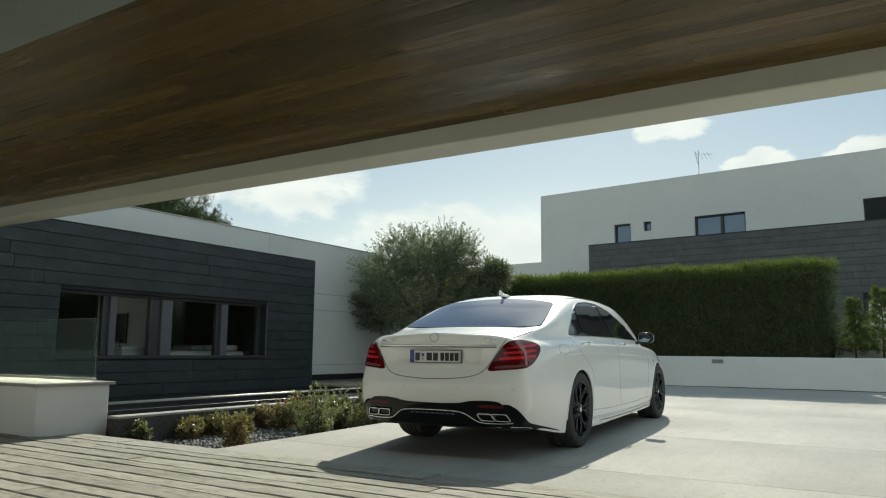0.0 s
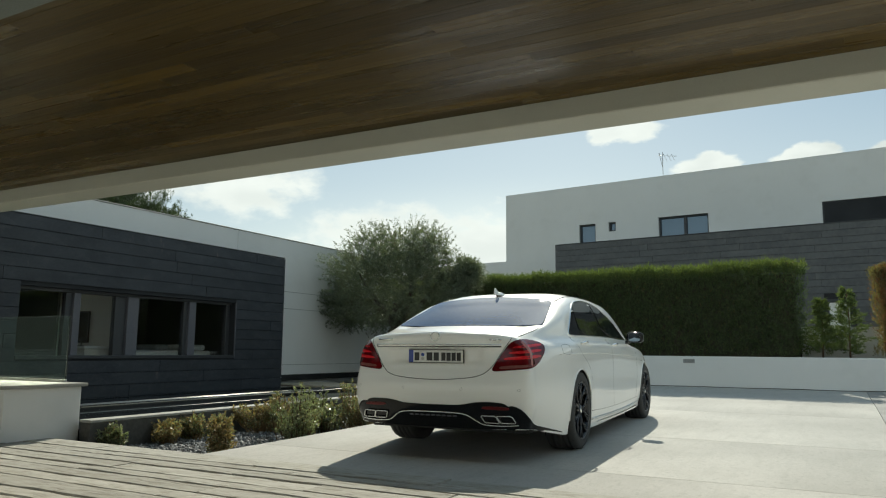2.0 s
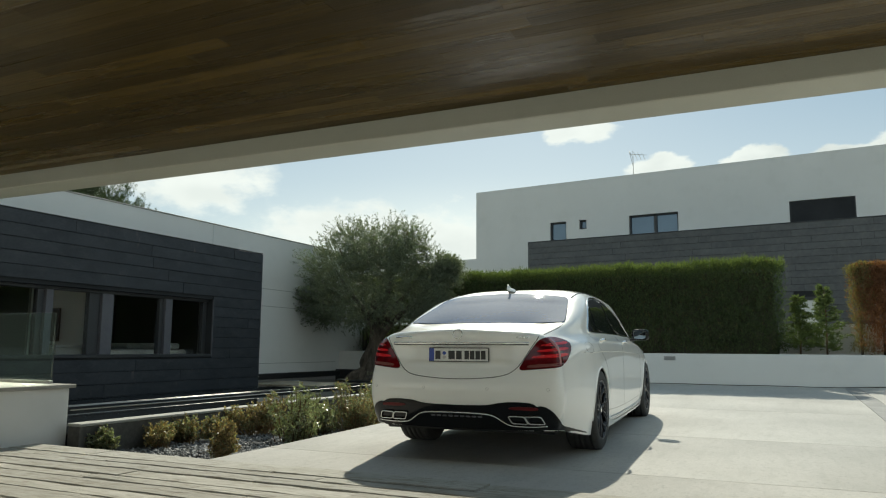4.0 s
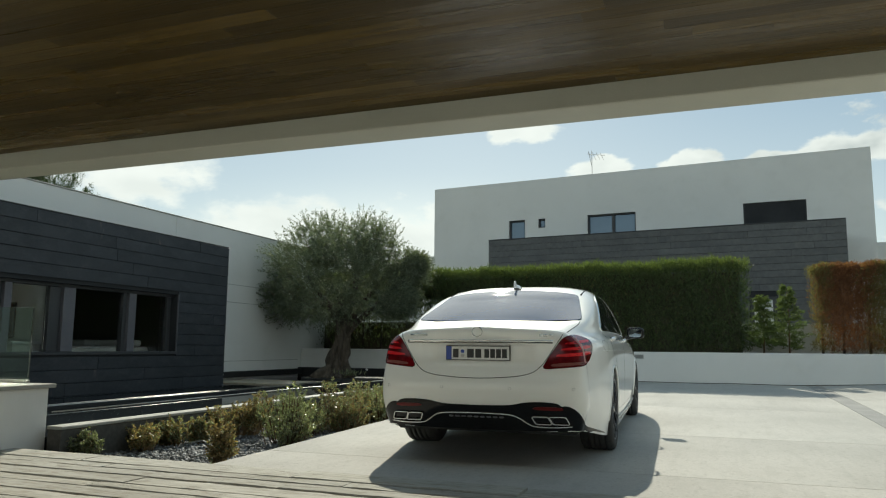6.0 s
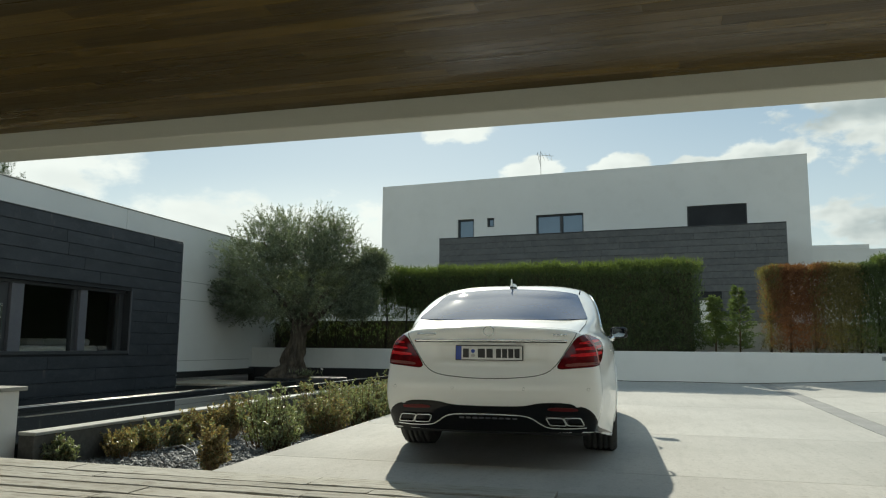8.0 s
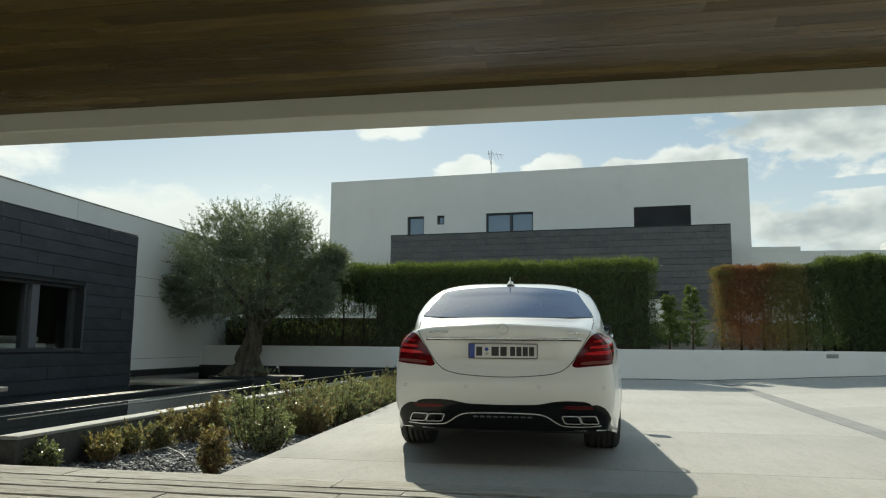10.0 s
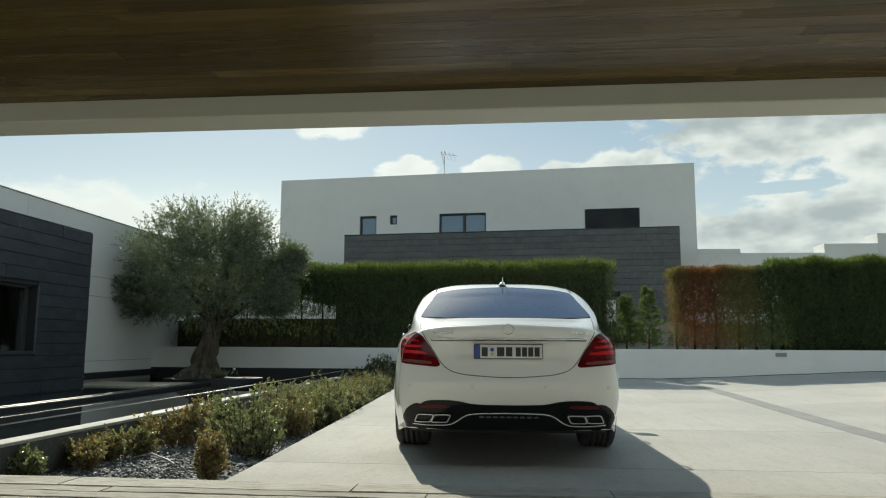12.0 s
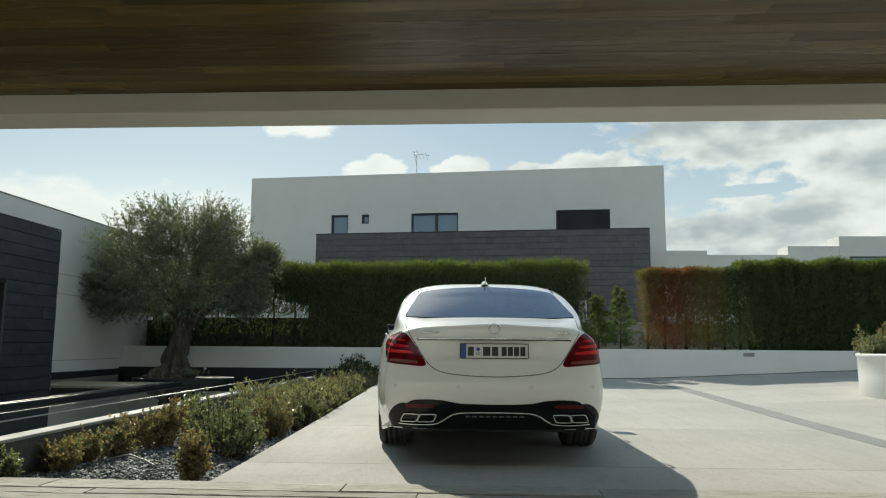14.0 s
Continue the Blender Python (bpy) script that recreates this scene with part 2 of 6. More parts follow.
M_CONCRETE = mat("pale_concrete", (0.515, 0.496, 0.457), (0.405, 0.391, 0.361), rough=0.9, scale=55, big=0.7, bump=0.5, depth=0.006, stain=(0.37, 0.355, 0.325), stain_amount=0.35, rand=0.05, contrast=0.8, detail=9.0, marks=((9.0, 1.6, 8.0), 0.48, 0.72, (0.36, 0.347, 0.317), 0.4), spots=((26.0, 17.0, 60.0), 0.54, 0.70, (0.31, 0.297, 0.27), 0.42))
M_STRIP = mat("grey_drain_concrete", (0.31, 0.305, 0.295), (0.24, 0.238, 0.228), rough=0.8, scale=70, big=2, bump=0.3)
M_DECK = mat("weathered_grey_timber", (0.47, 0.455, 0.408), (0.305, 0.289, 0.246), rough=0.9, scale=30, big=3.4, stretch=(0.30, 1.0, 1.0), bump=0.8, depth=0.008, rand=0.13, stain=(0.265, 0.243, 0.195), stain_amount=0.6, contrast=0.9, detail=9.0, marks=((2.6, 34.0, 5.0), 0.58, 0.68, (0.15, 0.135, 0.105), 0.4), spots=((7.0, 16.0, 10.0), 0.52, 0.68, (0.235, 0.21, 0.16), 0.55))
M_CEIL = mat("varnished_brown_timber", (0.132, 0.086, 0.023), (0.046, 0.031, 0.008), rough=0.30, scale=44, big=3.0, stretch=(0.06, 1.0, 1.0), bump=0.35, depth=0.004, island=0.34, spec=0.15, rvar=0.12, contrast=1.0, detail=8.0, marks=((1.6, 48.0, 4.0), 0.54, 0.70, (0.026, 0.018, 0.007), 0.55), spots=((3.0, 9.0, 6.0), 0.60, 0.74, (0.03, 0.021, 0.008), 0.45))
M_WHITE = mat("white_render", (0.74, 0.74, 0.72), (0.69, 0.69, 0.67), rough=0.85, scale=160, big=0.6, bump=0.25, depth=0.002, stain=(0.6, 0.6, 0.57), stain_amount=0.35)
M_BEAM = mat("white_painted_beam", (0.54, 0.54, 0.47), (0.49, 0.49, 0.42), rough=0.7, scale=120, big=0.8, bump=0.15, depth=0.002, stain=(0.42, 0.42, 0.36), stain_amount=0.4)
M_BLACK = mat("charcoal_slate_cladding", (0.036, 0.041, 0.049), (0.021, 0.025, 0.031), rough=0.55, scale=18, big=1.6, stretch=(1, 1, 2), bump=0.3, depth=0.003, rand=0.12, stain=(0.075, 0.075, 0.078), stain_amount=0.4, marks=((1.0, 5.0, 1.6), 0.66, 0.74, (0.16, 0.125, 0.11), 0.5))
M_FENCE = mat("fence_brown_and_shade", (0.075, 0.063, 0.05), (0.042, 0.036, 0.03), rough=0.9, scale=12, bump=0.3)
M_LOUVRE = mat("zinc_louvre", (0.24, 0.24, 0.235), rough=0.5, bump=0.05)
# weathered slate, its colour also lifted for the glare over distant darks
M_SLATE = mat("weathered_slate_with_glare", (0.108, 0.112, 0.115), (0.078, 0.082, 0.086), rough=0.65, scale=10, big=1.2, bump=0.3, depth=0.004, rand=0.05, stain=(0.18, 0.17, 0.16), stain_amount=0.3)
M_MIRROR = mat("tinted_mirror", (0.30, 0.36, 0.42), (0.29, 0.35, 0.41), rough=0.03, metal=1.0, bump=0, rvar=0.01)
M_SIDEGLASS = mat("dark_side_glass", (0.012, 0.014, 0.018), (0.010, 0.012, 0.016), rough=0.03, bump=0, rvar=0.01)
M_PLASTER = mat("grey_ceiling_plaster", (0.24, 0.265, 0.245), (0.20, 0.222, 0.205), rough=0.85, scale=90, big=0.8, bump=0.15)
M_GRAVELBED = mat("fine_grey_grit", (0.15, 0.15, 0.148), (0.09, 0.09, 0.088), rough=0.95, scale=70, big=4, bump=0.8, depth=0.01)
M_LEDROW = mat("pale_pink_reversing_lens", (0.24, 0.09, 0.08), (0.18, 0.06, 0.055), rough=0.2, scale=90, big=30, bump=0.2, spec=0.4, contrast=0.9)
M_DARKWALL = mat("charcoal_backing", (0.02, 0.022, 0.025), rough=0.8, bump=0.1)
M_FRAME = mat("anthracite_window_frame", (0.042, 0.044, 0.048), (0.035, 0.037, 0.041), rough=0.45, bump=0.05, spec=0.5)
M_MULL = mat("grey_aluminium_mullion", (0.12, 0.12, 0.135), (0.10, 0.10, 0.115), rough=0.5, bump=0.05)
M_GLASS = glass("clear_glass", (0.93, 0.97, 0.95))
M_BALUSTRADE = glass("green_edged_glass", (0.66, 0.83, 0.76))
bt = M_BALUSTRADE.node_tree
# faint translucent veil in place of the bright deck's reflection on the pane
veil_ = bt.nodes.new("ShaderNodeBsdfTranslucent")
veil_.inputs["Color"].default_value = (0.62, 0.75, 0.68, 1)
veil_mix = bt.nodes.new("ShaderNodeMixShader")
veil_mix.inputs[0].default_value = 0.006
bt.links.new(bt.nodes["Principled BSDF"].outputs[0], veil_mix.inputs[1]), bt.links.new(veil_.outputs[0], veil_mix.inputs[2])
bt.links.new(veil_mix.outputs[0], bt.nodes["Material Output"].inputs["Surface"])
M_PANE = mat("solar_coated_window_glass", (0.16, 0.21, 0.26), (0.14, 0.185, 0.235), rough=0.04, metal=0.55, bump=0.02, depth=0.002, big=0.8, rvar=0.01, spec=0.9)
# dark plaster colour that makes the rooms look unlit
M_ROOMDARK = mat("interior_coloured_dim", (0.09, 0.09, 0.085), rough=0.9, bump=0.05)
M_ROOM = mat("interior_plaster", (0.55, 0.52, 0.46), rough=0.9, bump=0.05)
# stone toned down in place of the shadow that the glass pane lacks
M_STONECAP = mat("stone_cap_with_shade", (0.35, 0.34, 0.305), (0.29, 0.28, 0.25), rough=0.7, scale=60, big=3, bump=0.15)
M_GREYCON = mat("damp_grey_concrete", (0.125, 0.12, 0.108), (0.07, 0.067, 0.06), rough=0.85, scale=24, big=1.7, bump=0.4, stain=(0.06, 0.06, 0.055), stain_amount=0.6)
M_COPING = mat("pale_wall_coping", (0.42, 0.41, 0.375), (0.32, 0.31, 0.28), rough=0.7, scale=60, big=3, bump=0.2)
M_SOIL = mat("dark_soil", (0.06, 0.05, 0.04), (0.035, 0.03, 0.025), rough=0.95, scale=30, bump=0.6, depth=0.01)
M_GRAVEL = mat("grey_slate_chippings", (0.24, 0.245, 0.245), (0.15, 0.153, 0.155), rough=0.75, scale=60, big=8, bump=0.3, island=0.45)
M_GROUND = mat("dry_ground", (0.22, 0.19, 0.14), (0.14, 0.13, 0.09), rough=0.95, scale=3, big=0.1, bump=0.3)
M_BLACKTILE = mat("black_pool_tile", (0.012, 0.013, 0.014), (0.018, 0.019, 0.02), rough=0.55, scale=20, bump=0.05)
M_POOLSTONE = mat("brown_pool_floor", (0.50, 0.43, 0.325), (0.38, 0.32, 0.235), rough=0.7, scale=14, big=2, bump=0.2)
M_STEEL = mat("brushed_steel", (0.50, 0.49, 0.47), (0.42, 0.41, 0.39), rough=0.42, metal=1.0, bump=0.03)
M_BARK = mat("olive_bark", (0.15, 0.122, 0.092), (0.026, 0.021, 0.016), rough=0.95, scale=20, big=6, stretch=(1, 1, 0.3), bump=1.0, depth=0.06, contrast=0.8)
M_STRAW = mat("straw_coloured_stalks", (0.34, 0.24, 0.13), (0.22, 0.145, 0.075), rough=0.85, bump=0.2)
M_STEM = mat("dark_hedge_stems", (0.060, 0.047, 0.034), (0.032, 0.025, 0.019), rough=0.9, bump=0.3)
M_TWIG = mat("brown_twigs", (0.14, 0.085, 0.045), (0.09, 0.055, 0.03), rough=0.9, bump=0.2)
M_OLIVE = mat("olive_leaves", (0.112, 0.136, 0.091), (0.172, 0.195, 0.141), rough=0.50, scale=3, big=0.9, bump=0, island=0.5, leaf=0.36)
M_HEDGE = mat("cypress_hedge_leaves", (0.104, 0.140, 0.062), (0.070, 0.098, 0.045), rough=0.6, scale=4, big=0.7, bump=0, island=0.5, leaf=0.5)
M_HEDGETOP = mat("fresh_hedge_shoots", (0.14, 0.178, 0.052), (0.095, 0.128, 0.038), rough=0.6, scale=4, big=1, bump=0, island=0.4, leaf=0.4)
M_HEDGECORE = mat("hedge_twigs_and_shade", (0.05, 0.058, 0.026), (0.075, 0.062, 0.038), rough=0.95, scale=12, bump=0.8, depth=0.03)
M_DRYHEDGE = mat("withered_red_brown_leaves", (0.25, 0.112, 0.055), (0.165, 0.076, 0.038), rough=0.75, scale=4, big=1.5, bump=0, island=0.45, leaf=0.4)
M_YELLOWHEDGE = mat("yellowing_hedge_leaves", (0.195, 0.172, 0.07), (0.14, 0.118, 0.05), rough=0.7, scale=4, big=1.5, bump=0, island=0.45, leaf=0.4)
M_SHRUB = mat("glossy_shrub_leaves", (0.262, 0.285, 0.185), (0.140, 0.158, 0.094), rough=0.28, scale=5, big=2, bump=0, island=0.5, leaf=0.45, spec=1.0)
M_SHRUBDRY = mat("yellow_brown_shrub_leaves", (0.34, 0.262, 0.142), (0.22, 0.152, 0.078), rough=0.42, scale=5, big=2, bump=0, island=0.5, leaf=0.4)
M_CONIFER = mat("soft_conifer_sprays", (0.16, 0.21, 0.10), (0.10, 0.14, 0.06), rough=0.6, scale=3, big=1, bump=0, island=0.4, leaf=0.5)
M_PINE = mat("pine_needles", (0.062, 0.095, 0.032), (0.035, 0.058, 0.02), rough=0.6, scale=2, big=0.5, bump=0, island=0.4, leaf=0.2)
M_POT = mat("white_glazed_pot", (0.80, 0.80, 0.77), (0.76, 0.76, 0.73), rough=0.4, scale=40, bump=0.05)
M_PAINT = mat("pearl_white_car_paint", (0.92, 0.91, 0.875), (0.915, 0.905, 0.87), rough=0.45, spec=0.35, scale=900, big=2, bump=0.0, coat=1.0, rvar=0.02)
M_CHROME = mat("polished_chrome", (0.86, 0.86, 0.84), (0.83, 0.83, 0.81), rough=0.07, metal=1.0, bump=0, rvar=0.02)
M_GLOSS = mat("gloss_black_trim", (0.006, 0.006, 0.0065), (0.008, 0.008, 0.0085), rough=0.12, bump=0, spec=0.32, rvar=0.03)
M_MATTE = mat("matt_black_plastic", (0.018, 0.018, 0.018), (0.024, 0.024, 0.024), rough=0.7, bump=0.1)
M_RUBBER = mat("tyre_rubber", (0.042, 0.042, 0.041), (0.055, 0.054, 0.052), rough=0.85, scale=60, bump=0.2)
M_RIM = mat("dark_grey_alloy", (0.055, 0.056, 0.06), (0.045, 0.046, 0.05), rough=0.28, metal=0.8, bump=0)
M_DISC = mat("brake_disc_steel", (0.25, 0.24, 0.23), rough=0.4, metal=1.0, bump=0.05)
# blue of the reflected sky is put into this glass's base colour
M_CARGLASS = mat("car_glass_tint_and_sky", (0.036, 0.070, 0.165), (0.030, 0.062, 0.15), rough=0.03, bump=0, coat=0.0, rvar=0.01, spec=1.0)
M_LAMP = mat("dark_red_lamp_lens", (0.15, 0.004, 0.007), (0.065, 0.002, 0.004), rough=0.1, scale=30, big=8, bump=0, spec=0.35, coat=0.15, rvar=0.02)
M_LAMPBAR = mat("bright_red_light_guide", (0.75, 0.020, 0.030), (0.58, 0.012, 0.020), rough=0.15, bump=0, spec=0.35, coat=0.1)
M_CLEARBAR = mat("pale_pink_clear_bar", (0.50, 0.22, 0.20), (0.42, 0.17, 0.155), rough=0.2, bump=0, spec=0.4)
M_REFLECTOR = mat("red_reflector", (0.13, 0.008, 0.007), (0.10, 0.006, 0.006), rough=0.3, scale=200, bump=0.2, spec=0.3)
M_PLATE = mat("white_plate", (0.78, 0.78, 0.76), rough=0.35, bump=0)
M_PLATEBLUE = mat("blue_plate_band", (0.02, 0.06, 0.35), rough=0.35, bump=0)
M_INK = mat("black_plate_ink", (0.015, 0.015, 0.015), rough=0.4, bump=0)
M_SEAM = mat("shadow_gap_seal", (0.02, 0.02, 0.02), rough=0.8, bump=0)
M_LIGHTLENS = mat("grey_wall_light_louvre", (0.38, 0.38, 0.365), rough=0.5, bump=0.05)


def water_mat():
    m = bpy.data.materials.new("still_dark_water")
    m.use_nodes = True
    t = m.node_tree
    bs = t.nodes["Principled BSDF"]
    bs.inputs["Base Color"].default_value = (0.012, 0.014, 0.014, 1)
    bs.inputs["Roughness"].default_value, bs.inputs["IOR"].default_value = 0.02, 1.33
    bs.inputs["Specular IOR Level"].default_value = 0.5
    n = t.nodes.new("ShaderNodeTexNoise")
    n.inputs["Scale"].default_value = 1.6
    b = t.nodes.new("ShaderNodeBump")
    b.inputs["Strength"].default_value, b.inputs["Distance"].default_value = 0.012, 0.01
    t.links.new(n.outputs["Fac"], b.inputs["Height"]), t.links.new(b.outputs[0], bs.inputs["Normal"])
    return m


M_WATER = water_mat()


# ---------------------------------------------------------------- mesh helpers
def thing(name, m=None, label="", category="", group="", kind=""):
    ob = new(name)
    ob.empty_display_size = 0.2
    if m is not None:
        ob.matrix_world = m
    return tagged(ob, label, category, group, kind)


def raw(name, verts, faces, material, parent=None, label="", smooth=False):
    me = bpy.data.meshes.new(name)
    me.from_pydata([tuple(v) for v in verts], [], faces)
    me.validate()
    me.materials.append(material)
    if smooth:
        me.shade_smooth()
    ob = new(name, me)
    if parent is not None:
        ob.parent = parent
    return tagged(ob, label)


def part(name, bm, material, parent=None, label="", smooth=False):
    me = bpy.data.meshes.new(name)
    bmesh.ops.recalc_face_normals(bm, faces=bm.faces)
    bm.to_mesh(me)
    bm.free()
    me.materials.append(material)
    if smooth:
        me.shade_smooth()
    ob = new(name, me)
    if parent is not None:
        ob.parent = parent
    return tagged(ob, label)


def add_box(bm, x0, x1, y0, y1, z0, z1, bevel=0.0, segments=1):
    """A box with eased edges between two corners, added to bm."""
    made = bmesh.ops.create_cube(bm, size=1.0, matrix=Matrix.Translation(((x0 + x1) / 2, (y0 + y1) / 2, (z0 + z1) / 2)) @ Matrix.Diagonal((x1 - x0, y1 - y0, z1 - z0, 1)))
    if bevel:
        edges = {e for v in made["verts"] for e in v.link_edges}
        bmesh.ops.bevel(bm, geom=list(edges), offset=bevel, segments=segments, profile=0.5, affect="EDGES")
    return bm


def box(name, x0, x1, y0, y1, z0, z1, material, parent=None, bevel=0.006, label="", segments=1):
    return part(name, add_box(bmesh.new(), x0, x1, y0, y1, z0, z1, bevel, segments), material, parent, label)


def piece_mesh(name, lx, ly, lz, c, material, warp=None):
    """The mesh of a chamfered block about its centre, to be shared by alike pieces."""
    bm = add_box(bmesh.new(), -lx / 2, lx / 2, -ly / 2, ly / 2, -lz / 2, lz / 2, c)
    me = bpy.data.meshes.new(name)
    bm.to_mesh(me)
    bm.free()
    me.materials.append(material)
    return me


def piece(name, me, parent, loc, rz=0.0, ry=0.0):
    ob = new(name, me)
    ob.parent = parent
    ob.matrix_basis = pose(*loc, 0, ry, rz)
    return ob


def tube(name, pts, r, material, parent=None, label="", sides=8, closed=False, flat=1.0):
    """A rod of radius r (a number or one a point) along pts."""
    pts = [Vector(p) for p in pts]
    n = len(pts)
    rad = list(r) if isinstance(r, (list, tuple)) else [r] * n
    verts, faces = [], []
    side = None
    for i, p in enumerate(pts):
        a = pts[(i - 1) % n] if (closed or i > 0) else p
        b = pts[(i + 1) % n] if (closed or i < n - 1) else p
        d = (b - a).normalized()
        if side is None:
            side = d.cross(Vector((0, 0, 1)) if abs(d.z) < 0.9 else Vector((1, 0, 0))).normalized()
        side = (side - d * side.dot(d)).normalized()
        up = d.cross(side)
        for k in range(sides):
            g = 2 * math.pi * k / sides
            verts.append(p + side * (rad[i] * math.cos(g)) + up * (rad[i] * flat * math.sin(g)))
    for i in range(n if closed else n - 1):
        for k in range(sides):
            j = (i + 1) % n
            faces.append((i * sides + k, i * sides + (k + 1) % sides, j * sides + (k + 1) % sides, j * sides + k))
    if not closed:
        faces += [tuple(range(sides))[::-1], tuple((n - 1) * sides + k for k in range(sides))]
    return raw(name, verts, faces, material, parent, label, smooth=True)


def spin(name, profile, material, parent=None, label="", steps=40, axis="z", smooth=True):
    """A turned body from (radius, height) pairs."""
    verts, faces = [], []
    n = len(profile)
    for s in range(steps):
        g = 2 * math.pi * s / steps
        for r, h in profile:
            verts.append((r * math.cos(g), r * math.sin(g), h) if axis == "z" else (h, r * math.cos(g), r * math.sin(g)))
    for s in range(steps):
        q = (s + 1) % steps
        for i in range(n - 1):
            faces.append((s * n + i, q * n + i, q * n + i + 1, s * n + i + 1))
    return raw(name, verts, faces, material, parent, label, smooth)


def fast_mesh(name, verts, faces4, material, parent=None, label=""):
    """A mesh from numpy arrays of vertices and quads."""
    me = bpy.data.meshes.new(name)
    nv, nf = len(verts), len(faces4)
    me.vertices.add(nv), me.loops.add(nf * 4), me.polygons.add(nf)
    me.vertices.foreach_set("co", verts.astype(np.float32).ravel())
    me.loops.foreach_set("vertex_index", faces4.astype(np.int32).ravel())
    me.polygons.foreach_set("loop_start", np.arange(0, nf * 4, 4, dtype=np.int32))
    me.update(calc_edges=True)
    me.materials.append(material)
    ob = new(name, me)
    if parent is not None:
        ob.parent = parent
    return tagged(ob, label)


RNG = np.random.default_rng(7)


def unit(a):
    return a / np.maximum(np.linalg.norm(a, axis=1, keepdims=True), 1e-6)


def leaves(name, base, way, length, width, material, parent=None, label=""):
    """Many small leaves: a folded diamond each, from base along way."""
    n = len(base)
    length = np.broadcast_to(np.asarray(length, float), (n,))[:, None] * RNG.uniform(0.7, 1.25, (n, 1))
    width = np.broadcast_to(np.asarray(width, float), (n,))[:, None] * RNG.uniform(0.75, 1.2, (n, 1))
    way = unit(way)
    side = unit(np.cross(way, unit(RNG.normal(size=(n, 3)))))
    mid = base + way * length * 0.5
    v = np.empty((n, 4, 3))
    v[:, 0], v[:, 1], v[:, 2], v[:, 3] = base, mid + side * width / 2, base + way * length, mid - side * width / 2
    return fast_mesh(name, v.reshape(-1, 3), np.arange(n * 4).reshape(-1, 4), material, parent, label)


def sprigs(root, way, count, reach, spread, bend=0.0):
    """Leaf roots and directions along twigs: count leaves on each twig of that reach."""
    n = len(root)
    s = RNG.uniform(0.1, 1.0, (n, count, 1))
    way = unit(way)
    drop = np.array([0, 0, -bend])
    p = root[:, None, :] + way[:, None, :] * s * reach + drop * (s ** 2)
    d = way[:, None, :] * 0.6 + RNG.normal(size=(n, count, 3)) * spread
    return p.reshape(-1, 3), d.reshape(-1, 3)


def ground_z(x, y):
    """The lie of the paving: it rises towards the back wall, and beyond the drain strip to the side."""
    return 0.0125 * max(0.0, y - 5.0) - 0.028 * min(1.0, max(0.0, (13.0 - y) / 4.0)) + 0.046 * max(0.0, x - 0.40) * min(1.0, max(0.0, (y - 2.0) / 6.0))


# ---------------------------------------------------------------- ground, paving, deck
ground = raw("ground", [(-400, -300, -0.5), (400, -300, -0.5), (400, 600, -0.5), (-400, 600, -0.5)], [(0, 1, 2, 3)], M_GROUND)
tagged(ground, "dry earth that reaches the horizon", "ground", kind="structure")

driveway = thing("pavement", label="pale brushed concrete driveway with sawn joints", category="driveway", kind="structure")
DRIVE_Y = [4.60, 5.62, 8.02, 11.2, 14.3, 17.06]


def slab(x0, x1, y0, y1, slant=0.0, material=None, name="slab"):
    """One poured slab that follows the lie of the ground; slant: its far left corner's shift."""
    g = 0.004
    nx, ny = max(1, round((x1 - x0) / 1.2)), max(1, round((y1 - y0) / 1.2))
    top, n = [], (nx + 1) * (ny + 1)
    for j in range(ny + 1):
        y = y0 + g + (y1 - y0 - 2 * g) * j / ny
        left = x0 + slant * (y - 4.7) / 12.36
        for i in range(nx + 1):
            x = left + g + (x1 - left - 2 * g) * i / nx
            top.append((x, y, ground_z(x, y)))
    faces = [(j * (nx + 1) + i, j * (nx + 1) + i + 1, (j + 1) * (nx + 1) + i + 1, (j + 1) * (nx + 1) + i) for j in range(ny) for i in range(nx)]
    rim = [i for i in range(nx + 1)] + [j * (nx + 1) + nx for j in range(1, ny + 1)] + [ny * (nx + 1) + i for i in range(nx - 1, -1, -1)] + [j * (nx + 1) for j in range(ny - 1, 0, -1)]
    low = [(top[i][0], top[i][1], -0.5) for i in rim]
    faces += [(rim[k], n + k, n + (k + 1) % len(rim), rim[(k + 1) % len(rim)]) for k in range(len(rim))]
    return raw(name, top + low, faces, material or M_CONCRETE, driveway)


for a, b in zip(DRIVE_Y, DRIVE_Y[1:]):
    slab(-5.25, 0.26, a, b, slant=-0.15)
for a, b in zip([1.0, 4.70, 7.7, 10.9, 13.2, 15.1], [4.70, 7.7, 10.9, 13.2, 15.1, 17.06]):
    slab(0.52, 9.5, a, b)
slab(0.26, 0.52, 1.0, 17.06, material=M_STRIP, name="drain_strip")
slab(0.0, 0.26, 1.0, 4.70)


